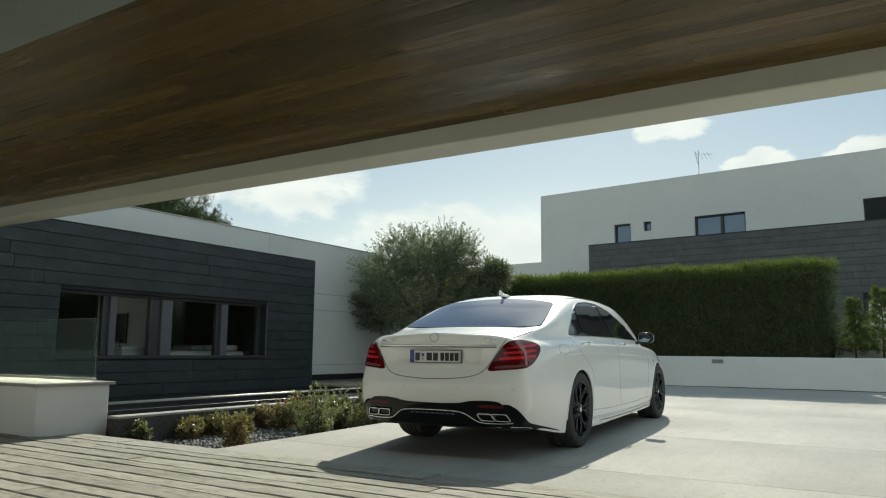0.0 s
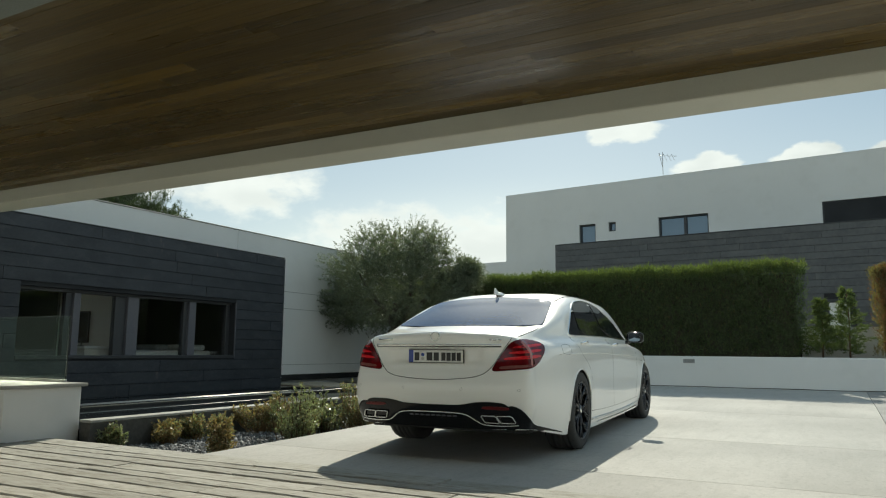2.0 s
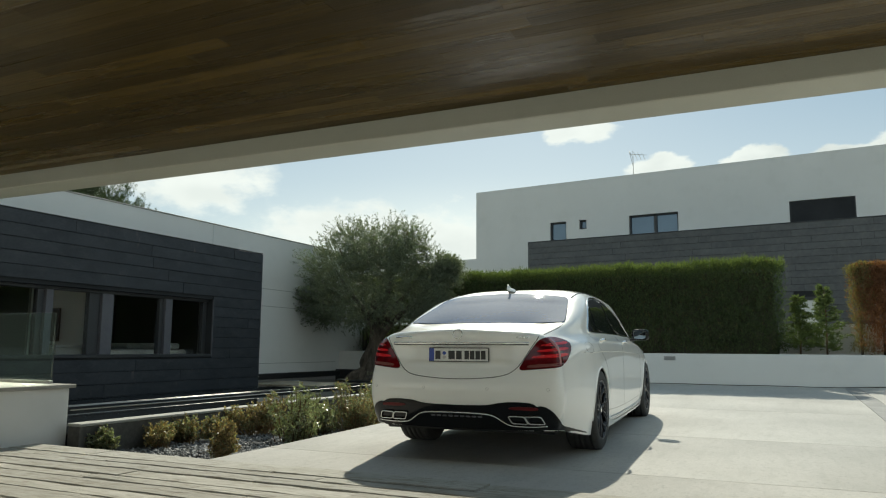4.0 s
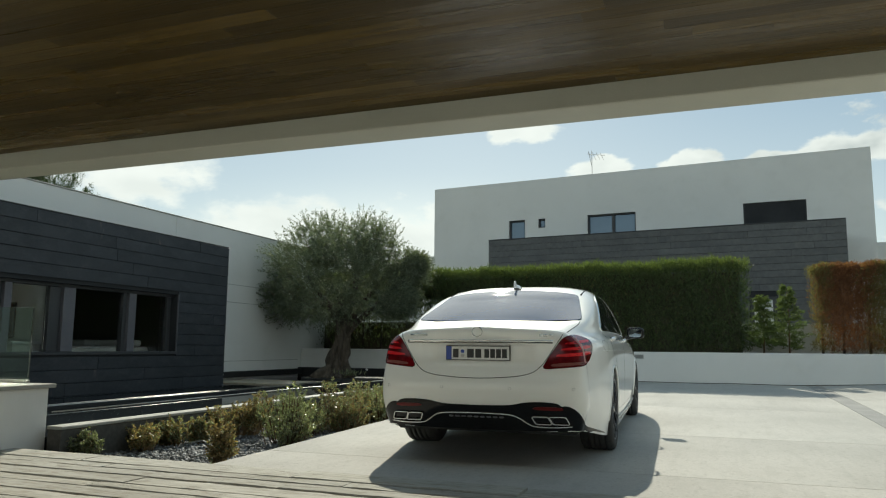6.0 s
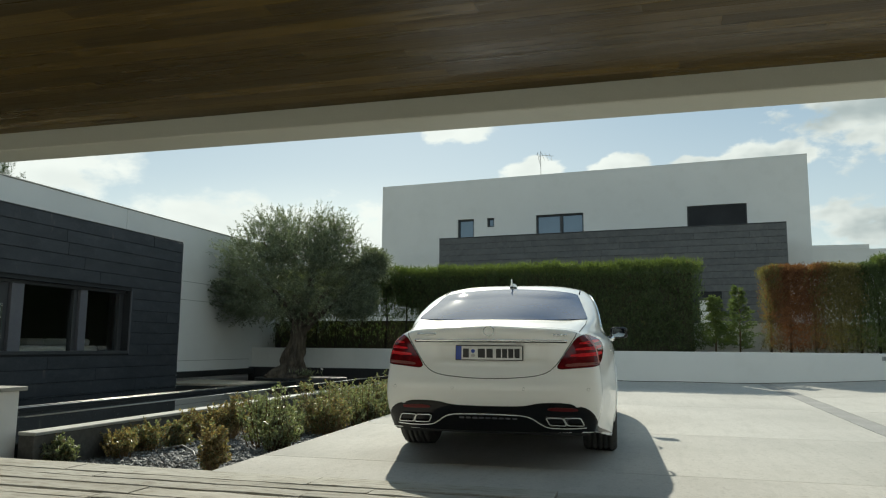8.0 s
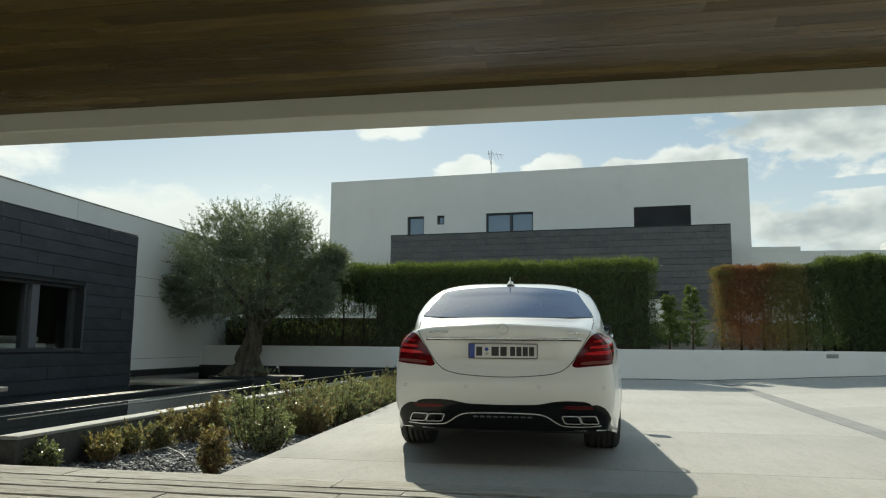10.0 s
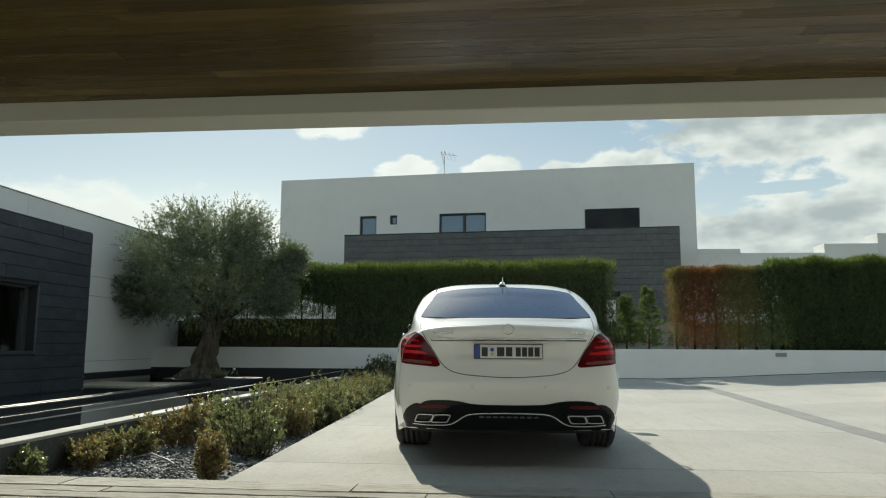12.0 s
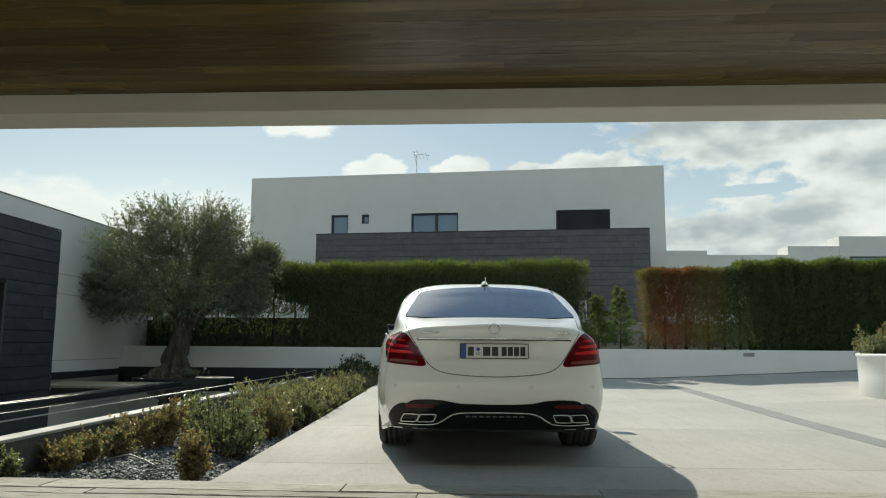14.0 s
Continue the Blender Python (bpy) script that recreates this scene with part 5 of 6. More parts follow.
# tail lamps round the corners
for sg in (1, -1):
    def layc(a, b, s=sg):
        return on_corner(a, b, s)
    out = rounded([(u - .014, w_) for u, w_ in ((-.468, .722), (-.35, .735), (-.15, .752), (-.06, .79), (.02, .865), (.055, .93), (.02, .962), (-.06, .983), (-.17, .992), (-.27, .982), (-.325, .955), (-.38, .87), (-.43, .785))], 90, 2)
    lamp = patch("tail_lamp", out, layc, 0.005, M_LAMP, car, "dark red tail lamp lens", rings=8, centre=(-.16, .87), thick=0.012)
    for q, (a0, a1, z0, z1) in enumerate(((-.39, -.04, .815, .842), (-.355, -.02, .865, .888), (-.325, 0, .912, .932))):
        patch("light_guide", rounded([(a0, z0), (a1, z0 + .022), (a1, z1 + .022), (a0 + .02, z1)], 40, 1), layc, 0.0068, M_LAMPBAR, lamp, rings=3, thick=0.002)
    patch("reverse_lens", rounded([(-.43, .738), (-.14, .765), (-.10, .785), (-.41, .768)], 40, 1), layc, 0.0068, M_LEDROW, lamp, rings=3, thick=0.002)
    patch("clear_light_guide", rounded([(-.252, .965), (-.222, .970), (-.160, .900), (-.163, .772), (-.180, .770), (-.180, .895)], 44, 1, cut=.12), layc, 0.0075, M_CLEARBAR, lamp, "pale clear light guide", rings=3, thick=0.002)
    along("lamp_seal", out, layc, 0.003, M_SEAM, lamp, closed=True, off=0.0)

# black diffuser, tail pipes, reflectors
top = [(.752, .288), (.738, .355), (.718, .425), (.67, .470), (.52, .477), (.40, .470), (.32, .452), (.25, .444), (0, .44)]
low = [(-.752, .268), (-.70, .252), (-.35, .246), (0, .244), (.35, .246), (.70, .252), (.752, .268)]
dif = patch("diffuser", rounded([(a * .935, b) for a, b in mirror(top) + low], 150, 2), on_rear, 0.006, M_GLOSS, car, "gloss black rear diffuser", rings=10, centre=(0, .36), thick=0.012)
line = [(.715, .292), (.60, .284), (.44, .288), (.385, .318), (.325, .362), (.26, .378), (.12, .382), (0, .383)]
along("chrome_line", rounded(mirror(line), 120, 2, closed=False), on_rear, 0.006, M_CHROME, dif, off=0.013, label="thin chrome line along the diffuser")
for x0, x1 in ((.452, .568), (.580, .696)):
    for sg in (1, -1):
        lo_, hi_ = (x0, x1)
        slant = 0.028
        o = rounded([(sg * (lo_ + slant * .2), .304), (sg * (hi_ + slant * .2 + .006), .302), (sg * (hi_ - slant * .8 + .006), .362), (sg * (lo_ - slant * .8), .362)], 44, 1, cut=.10)
        pipe = tube("tail_pipe", [Vector((p.x, on_rear(p.x, p.y)[0].y - .020, p.y)) for p in o], .0052, M_CHROME, dif, "chrome trapezoid tail pipe", closed=True)
        vs = [Vector((p.x, on_rear(p.x, p.y)[0].y - .018, p.y)) for p in o] + [Vector((p.x, on_rear(p.x, p.y)[0].y - .007, p.y)) for p in o]
        fs = [(i, (i + 1) % 44, 44 + (i + 1) % 44, 44 + i) for i in range(44)] + [tuple(range(44, 88))]
        raw("pipe_inside", vs, fs, M_MATTE, pipe)
for sg in (1, -1):
    patch("reflector", rounded([(sg * .43, .418), (sg * .665, .412), (sg * .66, .438), (sg * .46, .442)], 40, 1), on_rear, 0.010, M_REFLECTOR, dif, "red rear reflector", rings=3, thick=0.004)
for q in range(9):
    x = -.20 + q * .05
    patch("diffuser_slot", rounded([(x - .019, .345), (x + .019, .345), (x + .019, .358), (x - .019, .358)], 16, 1), on_rear, 0.010, M_MULL, dif, rings=2, thick=0.003)
for sg in (1, -1):
    for x in (.27, .74):
        tube("park_sensor", [on_rear(sg * x + .011 * math.cos(g * math.pi / 8), .575 + .011 * math.sin(g * math.pi / 8))[0] for g in range(16)], .0012, M_LIGHTLENS, car, closed=True, sides=5)
for sg in (1, -1):
    def lays(a, b, s=sg):
        return on_side(a, b, s)
    patch("side_valance", rounded([(-1.08, .256), (-.80, .226), (-.50, .176), (-.50, .184), (-.80, .246), (-1.0, .288), (-1.07, .285)], 50, 1), lays, 0.005, M_GLOSS, car, "gloss black trim below the bumper corner", rings=4, thick=0.008)
    def layq(a, b, s=sg):
        return on_corner(a, b, s)
    patch("corner_trim", rounded([(-.40, .250), (-.2, .240), (.0, .218), (.02, .232), (-.10, .268), (-.19, .335), (-.265, .41), (-.34, .45), (-.40, .44)], 60, 1), layq, 0.0065, M_GLOSS, car, "gloss black trim round the bumper corner", rings=6, centre=(-.2, .32), thick=0.01)
# underside and wheel wells
box("underbody", -.74, .74, -.95, 3.8, .20, .24, M_MATTE, car, bevel=0.015)
box("rear_apron", -.66, .66, -1.10, -.96, .235, .30, M_MATTE, car, bevel=0.02)
for yc in (0.0, AXLE_F):
    for sg in (1, -1):
        arc = [(yc + (ARCH_R + .004) * math.cos(g), ARCH_Z + (ARCH_R + .004) * math.sin(g)) for g in np.linspace(-.50, math.pi + .50, 40)]
        vs, fs = [], []
        for y_, z_ in arc:
            xo = on_side(y_, max(z_, .20), sg)[0].x
            vs += [Vector((xo - sg * .006, y_, z_)), Vector((sg * .50, y_, z_))]
        for i in range(len(arc) - 1):
            fs.append((2 * i, 2 * i + 1, 2 * i + 3, 2 * i + 2))
        k = len(vs)
        vs += [Vector((sg * .50, yc, ARCH_Z))]
        for i in range(len(arc) - 1):
            fs.append((2 * i + 1, k, 2 * i + 3))
        raw("wheel_well", vs, fs, M_MATTE, car)
        lip = [on_side(y_, max(z_, .235), sg) for y_, z_ in [(yc + ARCH_R * math.cos(g), ARCH_Z + ARCH_R * math.sin(g)) for g in np.linspace(-.22, math.pi + .22, 44)]]
        tube("arch_lip", [p - nr * .004 for p, nr in lip], .011, M_PAINT, car, sides=8)

# antenna fin
fin = spin("roof_fin", [(.0005, .030), (.014, .029), (.026, .022), (.033, .010), (.036, -.012)], M_PAINT, car, "white shark-fin aerial", steps=24)
fin.matrix_basis = pose(0, .38, 1.462, -6, 0, 0) @ Matrix.Diagonal((1, 3.0, 1, 1))
fb = bmesh.new()
blade = [(.205, .016), (.215, .062), (.235, .070), (.285, .048), (.36, .026), (.44, .012)]
left_, right_ = [[fb.verts.new((sx * (.007 if z < .02 else .0035), y, 1.458 + z)) for y, z in blade] for sx in (-1, 1)]
fb.faces.new(left_), fb.faces.new(right_[::-1])
for k in range(len(blade)):
    q = (k + 1) % len(blade)
    fb.faces.new((left_[q], left_[k], right_[k], right_[q]))
part("aerial_blade", fb, M_PAINT, car)


def wheel(yc, sg, wide):
    """Tyre, tread bands, rim of five paired spokes, hub and brake disc, about its axle."""
    w = thing("wheel", None)
    w.parent = car
    w.matrix_basis = pose(sg * (.944 - wide / 2), yc, .332, 0, 0, 0 if sg > 0 else 180)
    h = wide / 2
    tagged(w, "dark alloy wheel with paired spokes and low-profile tyre")
    side_ = [(.262, -h + .012), (.285, -h), (.331, -h + .002), (.351, -h + .016), (.360, -h + .045)]
    tread = []
    for q in (-.068, -.023, .023, .068):
        tread += [(.361, q - .009), (.346, q - .006), (.346, q + .006), (.361, q + .009)]
    tyre = spin("tyre", side_ + tread + [(r, -o) for r, o in side_[::-1]], M_RUBBER, w, steps=64, axis="x")
    for a in range(48):
        # blocks of the shoulder, parted by short cuts
        ang = 2 * math.pi * a / 48
        for e in (-1, 1):
            tube("tread_cut", [(e * (h - .018), .3535 * math.cos(ang), .3535 * math.sin(ang)), (e * (h - .060), .3605 * math.cos(ang + .04), .3605 * math.sin(ang + .04))], [.0028, .0028], M_SEAM, tyre, sides=4) if wide > .2 and a % 2 == 0 else None
    spin("rim", [(.262, h - .012), (.268, h - .004), (.258, h - .006), (.246, h - .03), (.235, h - .09), (.228, -h + .05), (.25, -h + .012)], M_RIM, w, steps=56, axis="x")
    disc = spin("brake_disc", [(.07, .02), (.185, .02), (.185, .045), (.07, .045)], M_DISC, w, steps=40, axis="x")
    for s in range(5):
        for side in (-1, 1):
            a0, a1 = s * 72 + side * 8, s * 72 + side * 17
            p0 = Vector((h - .035, .055 * math.cos(radians(a0)), .055 * math.sin(radians(a0))))
            pm = Vector((h - .028, .15 * math.cos(radians(s * 72 + side * 11)), .15 * math.sin(radians(s * 72 + side * 11))))
            p1 = Vector((h - .016, .255 * math.cos(radians(a1)), .255 * math.sin(radians(a1))))
            tube("spoke", [p0, pm, p1], [.017, .013, .013], M_RIM, w, sides=8)
            a2 = s * 72 + side * 30
            p2 = Vector((h - .018, .255 * math.cos(radians(a2)), .255 * math.sin(radians(a2))))
            tube("spoke", [pm, p2], [.012, .010], M_RIM, w, sides=8)
    spin("hub_cap", [(.0005, h - .012), (.03, h - .014), (.042, h - .025), (.06, h - .045)], M_RIM, w, steps=28, axis="x")
    spin("cap_badge", [(.0005, h - .0105), (.024, h - .0115), (.027, h - .014)], M_CHROME, w, steps=24, axis="x")
    for s in range(5):
        g = radians(s * 72 + 36)
        tube("bolt", [(h - .045, .056 * math.cos(g), .056 * math.sin(g)), (h - .026, .056 * math.cos(g), .056 * math.sin(g))], .009, M_STEEL, w, sides=6)
    return w


for yc, wide in ((0.0, .285), (AXLE_F, .255)):
    for sg in (1, -1):
        wheel(yc, sg, wide)


# ---------------------------------------------------------------- olive tree
olive = thing("olive_tree", pose(-9.95, 15.66, 0.25), "old olive tree with a gnarled leaning trunk and grey-green crown", "tree")


def gnarled(name, pts, radii, parent, seed, flutes=5, sides=22):
    """A twisted trunk or limb with flutes and knots."""
    N = 110 if sides > 40 else 60
    P = [Vector(p) for p in rounded3(pts, N)]
    rad = np.interp(np.linspace(0, 1, N), np.linspace(0, 1, len(radii)), radii)
    vs, fs = [], []
    for i, p in enumerate(P):
        d = (P[min(i + 1, N - 1)] - P[max(i - 1, 0)]).normalized()
        s = d.cross(Vector((0.3, 1, 0.1))).normalized()
        u = d.cross(s)
        for k in range(sides):
            g = 2 * math.pi * k / sides
            flute = 1 + 0.16 * math.sin(flutes * g + i * 7.8 / N + seed) + 0.42 * noise.noise(Vector((math.cos(g) * 1.6 + seed, math.sin(g) * 1.6, i * 6.0 / N))) + 0.26 * noise.noise(Vector((math.cos(g) * 4.5, math.sin(g) * 4.5 + seed, i * 9.6 / N))) + (0.22 * abs(noise.noise(Vector((math.cos(g) * 7.0 + seed, math.sin(g) * 7.0, i * 5.0 / N)))) if sides > 40 else 0)
            vs.append(p + (s * math.cos(g) + u * math.sin(g)) * (rad[i] * flute))
    for i in range(N - 1):
        for k in range(sides):
            q = (k + 1) % sides
            fs.append((i * sides + k, i * sides + q, (i + 1) * sides + q, (i + 1) * sides + k))
    fs.append(tuple((N - 1) * sides + k for k in range(sides)))
    return raw(name, vs, fs, M_BARK, parent, smooth=True)


def rounded3(pts, n):
    P = [Vector(p) for p in pts]
    for _ in range(3):
        Q = [P[0]]
        for a, b in zip(P, P[1:]):
            Q += [a * 0.75 + b * 0.25, a * 0.25 + b * 0.75]
        P = Q + [P[-1]]
    t = np.linspace(0, len(P) - 1, n)
    return [P[int(min(len(P) - 2, math.floor(v)))].lerp(P[int(min(len(P) - 2, math.floor(v))) + 1], v - min(len(P) - 2, math.floor(v))) for v in t]


trunk = gnarled("trunk", [(-.02, 0, -.14), (-.02, 0, .04), (.0, 0, .20), (.05, 0, .42), (.12, .02, .68), (.12, .02, .95), (.10, 0, 1.3), (.10, 0, 1.8)], [.46, .39, .27, .185, .155, .14, .125, .10], olive, 1.0, sides=80)
BOUGHS = [((.2, 0, .95), (.5, .1, 1.6), (.9, .3, 2.1), (1.2, .4, 2.6)), ((.18, 0, 1.0), (-.1, -.2, 1.6), (-.6, -.3, 2.1), (-.9, -.3, 2.6)), ((.15, 0, 1.2), (.2, .4, 1.9), (.1, .7, 2.5), (0, .8, 3.0)),
         ((.15, 0, 1.2), (.25, .3, 1.9), (.35, .3, 2.4), (.4, .2, 2.9)), ((.18, 0, .95), (-.3, .2, 1.5), (-.9, .4, 1.8), (-1.3, .5, 2.1)), ((.2, 0, .9), (.7, 0, 1.4), (1.2, 0, 1.75), (1.7, 0, 2.2))]
for i, l in enumerate(BOUGHS):
    gnarled("limb", l, [.10, .06, .035, .010], olive, 2.0 + i, sides=12)


def crown_points(n, seed, lobes, clear):
    """Twig roots inside a crown of overlapping lobes (centre, radii), denser at the outside, with gaps."""
    rg = np.random.default_rng(seed)
    got = []
    while len(got) < n:
        c, r = lobes[rg.integers(len(lobes))]
        d = rg.normal(size=3)
        d /= np.linalg.norm(d)
        p = np.array(c) + d * np.array(r) * (rg.uniform(0, 1) ** 0.42)
        if noise.noise(Vector(p) * 1.9 + Vector((seed, 0, 0))) < clear:
            continue
        got.append(p)
    return np.array(got)


LOBES = [((-.06, 0, 2.26), (1.62, 1.5, 1.14)), ((-.06, 0, 2.26), (1.62, 1.5, 1.14)), ((.02, 0, 1.85), (1.74, 1.5, .72)), ((.05, 0, 1.52), (1.66, 1.4, .36)), ((-.80, 0, 2.48), (.72, 1.1, .74)), ((.72, 0, 2.52), (.62, 1.1, .72)),
         ((-.42, 0, 2.96), (.72, .85, .62)), ((.66, 0, 2.92), (.62, .85, .58)), ((-1.36, 0, 1.80), (.42, .9, .55)), ((1.38, .2, 1.90), (.38, .7, .46)), ((1.38, .5, 2.34), (.28, .40, .22)), ((1.52, .6, 2.44), (.18, .25, .10)), ((1.40, 0, 1.60), (.38, .6, .32))]
roots = crown_points(5000, 3, LOBES, -0.32)
way = roots - np.array((0.1, 0, 2.0))
way[:, 2] = np.abs(way[:, 2]) * 0.5 + 0.55
way += RNG.normal(size=way.shape) * 0.85
low = roots[:, 2] < 1.7
way[low, 2] -= 0.9
lp, ld = sprigs(roots, way, 36, 0.34, 0.50, 0.04)
# long wispy shoots over the crown
outer = roots[(roots[:, 2] > 2.2) & (np.linalg.norm((roots - np.array((.1, 0, 2.2))) / np.array((1.68, 1.5, 1.25)), axis=1) > .86)]
shoot = (outer - np.array((.1, 0, 2.2))) * np.array((.5, .5, .4)) + np.array((0, 0, .8)) + RNG.normal(size=outer.shape) * .55
lp2, ld2 = sprigs(outer, shoot, 30, 0.60, 0.40, 0.06)
lp, ld = np.concatenate((lp, lp2)), np.concatenate((ld, ld2))
inner = lp[:, 0] > -1.80
lp, ld = lp[inner], ld[inner]
lp[:, 2] = 1.2 + (lp[:, 2] - 1.2) * 1.005
leaves("crown", lp, ld, 0.066, 0.0125, M_OLIVE, olive, "grey-green narrow olive leaves")
tw = []
rg = np.random.default_rng(5)
for i in rg.choice(len(roots), 260, replace=False):
    tw.append((roots[i], roots[i] + unit(way[i:i + 1])[0] * 0.34))
tv, tf = [], []
for a, b in tw:
    k = len(tv)
    s = np.array((0.006, 0.006, 0))
    tv += [a - s, a + s, b + s * .4, b - s * .4]
    tf.append((k, k + 1, k + 2, k + 3))
tagged(fast_mesh("twig_tangle", np.array(tv), np.array(tf), M_TWIG, olive), kind="stuff")
tuft = RNG.normal(size=(120, 3)) * np.array((.14, .10, .02)) + np.array((.50, -.30, -.02))
leaves("undergrowth", tuft, RNG.normal(size=(120, 3)) * .5 + np.array((0, 0, 1)), 0.13, 0.018, M_SHRUB, olive, "grassy tuft at the foot of the trunk")


# ---------------------------------------------------------------- clipped hedges
def hedge(name, x0, x1, y0, y1, z0, top, label, mats, density, seed, core=(), stems=(), veil=None):
    """A clipped hedge: small scale leaves on its faces and in its depth; top(x) is its height; mats(x, z) picks leaf kinds."""
    rg = np.random.default_rng(seed)
    h = thing(name, pose((x0 + x1) / 2, (y0 + y1) / 2, z0), label, "hedge", "clipped hedges")
    o = np.array(((x0 + x1) / 2, (y0 + y1) / 2, z0))
    n = int(density * (x1 - x0))
    x = rg.uniform(x0, x1, n)
    t = np.array([top(v) for v in x])
    face = rg.uniform(0, 1, n)
    z = z0 + (t - z0) * rg.uniform(0, 1, n) ** 0.9
    y = y0 + (y1 - y0) * rg.uniform(0, 1, n) ** 2.2
    up = face > 0.80
    z[up] = t[up] - rg.uniform(0, 0.16, up.sum()) ** 1.0
    y[up] = rg.uniform(y0, y1, up.sum())
    wob = np.array([noise.noise(Vector((a * 2.3, b * 2.6, seed))) for a, b in zip(x, z)])
    plume = np.array([noise.noise(Vector((a * 5.5, b * 0.9, seed + 3))) + .6 * noise.noise(Vector((a * 14.0, b * 1.6, seed + 5))) for a, b in zip(x, z)])
    y = y - wob * 0.10 - plume * 0.10 - 0.05 * ((z - z0) / (t - z0))
    # soft ends
    e = np.minimum(x - x0, x1 - x)
    drop = (e < 0.18) & (rg.uniform(0, 1, n) > (e / 0.18) * 0.7 + 0.3)
    kind = mats(x, z, rg)
    ok = ~drop & (kind >= 0)
    p = np.stack((x, y, z), 1)[ok] - o
    kd, upk = kind[ok], up[ok]
    d = np.stack((rg.normal(size=len(p)) * .42, -0.38 + rg.normal(size=len(p)) * .35, 1.0 + rg.normal(size=len(p)) * .35), 1)
    d[upk, 1] += 0.45
    d[upk, 2] += 0.6
    for k, (nm, m, ln, wd) in enumerate((("leaves", M_HEDGE, .055, .013), ("top_growth", M_HEDGETOP, .10, .011), ("dry_leaves", M_DRYHEDGE, .062, .010), ("yellow_leaves", M_YELLOWHEDGE, .060, .011))):
        s = kd == k
        if s.any():
            pp, dd = sprigs(p[s], d[s], 6, 0.17 if k == 1 else 0.12, 0.26)
            leaves(nm, pp, dd, ln, wd, m, h)
    if veil:
        # the shaded far side of the leaf mass
        va, vb, vz, per = veil
        m_ = int(per * (vb - va))
        vx = rg.uniform(va, vb, m_)
        vt = np.array([top(v) for v in vx])
        vp = np.stack((vx, np.full(m_, y1 - .06) + rg.normal(size=m_) * .04, vz + (vt - .1 - vz) * rg.uniform(0, 1, m_)), 1) - o
        kk = mats(vx, vp[:, 2] + o[2], rg)
        vd = rg.normal(size=(m_, 3)) * np.array((.7, .3, 1)) + np.array((0, 0, .6))
        for k, m in ((0, M_HEDGE), (2, M_DRYHEDGE), (3, M_YELLOWHEDGE)):
            s = (kk == k) if k else (kk <= 1)
            if s.any():
                vq, vr = sprigs(vp[s], vd[s], 6, .14, .5)
                leaves("back_leaves", vq, vr, .055, .014, m, h)
    # dark twig-coloured boxes stand for the hedge's shaded depth and stop the sun
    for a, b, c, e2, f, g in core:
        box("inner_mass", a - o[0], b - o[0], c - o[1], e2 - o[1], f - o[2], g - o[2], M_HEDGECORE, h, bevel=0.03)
    for sx, sz in stems:
        sy = (y0 + y1) / 2 - o[1] - 0.05
        tube("stem", [(sx - o[0], sy, 0), (sx - o[0] + .02, sy + .02, (sz - z0) * .5), (sx - o[0] - .02, sy, sz - z0)], [.030, .022, .012], M_STEM, h, sides=6)
    return h


def bumps(x, s):
    return 0.06 * noise.noise(Vector((x * 1.3, s, 5))) + 0.05 * noise.noise(Vector((x * 10.0, s, 8))) + 0.05 * noise.noise(Vector((x * 1.7, s, 0))) + 0.05 * noise.noise(Vector((x * 5.1, s, 3)))


def top1(x):
    return (2.70 if x < -5.2 else 2.73) + (0.05 if x > -2.6 else 0) + bumps(x, 1.0)


def kinds1(x, z, rg):
    k = np.zeros(len(x), int)
    t = np.array([top1(v) for v in x])
    k[(t - z < 0.13) & (rg.uniform(size=len(x)) < 0.75)] = 1
    ragged = np.array([noise.noise(Vector((a * 2.7, 4.0, 1.0))) + .6 * noise.noise(Vector((a * 8.0, 2.0, 7.0))) for a in x])
    share = np.where((z > 1.52) & (z < 1.86 + .30 * ragged), .10 + .72 * np.clip(ragged * 1.3 + .45, 0, 1), np.where(z <= 1.52, .84, .08))
    thin = (x < -7.0) & (z < 2.2) & (rg.uniform(size=len(x)) < share * np.clip((-7.0 - x) * 1.4, 0, 1))
    k[thin] = -1
    yel = (rg.uniform(size=len(x)) < 0.03)
    k[yel & (k == 0)] = 3
    return k


rdm = random.Random(2)
# dark shade boxes with uneven undersides above the see-through band
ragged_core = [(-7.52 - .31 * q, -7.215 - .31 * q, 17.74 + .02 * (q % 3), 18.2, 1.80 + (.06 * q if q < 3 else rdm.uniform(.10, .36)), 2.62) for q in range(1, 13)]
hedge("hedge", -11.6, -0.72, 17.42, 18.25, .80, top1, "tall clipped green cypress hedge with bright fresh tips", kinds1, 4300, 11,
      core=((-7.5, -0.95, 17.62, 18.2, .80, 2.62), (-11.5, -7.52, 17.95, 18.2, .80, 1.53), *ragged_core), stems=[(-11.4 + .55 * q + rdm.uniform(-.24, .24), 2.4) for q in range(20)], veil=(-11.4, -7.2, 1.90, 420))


def top2(x):
    return (2.64 if x < 2.9 else 2.76) + bumps(x, 7.0) + (0.07 if x > 3 else 0) * abs(noise.noise(Vector((x * 3, 0, 0))))


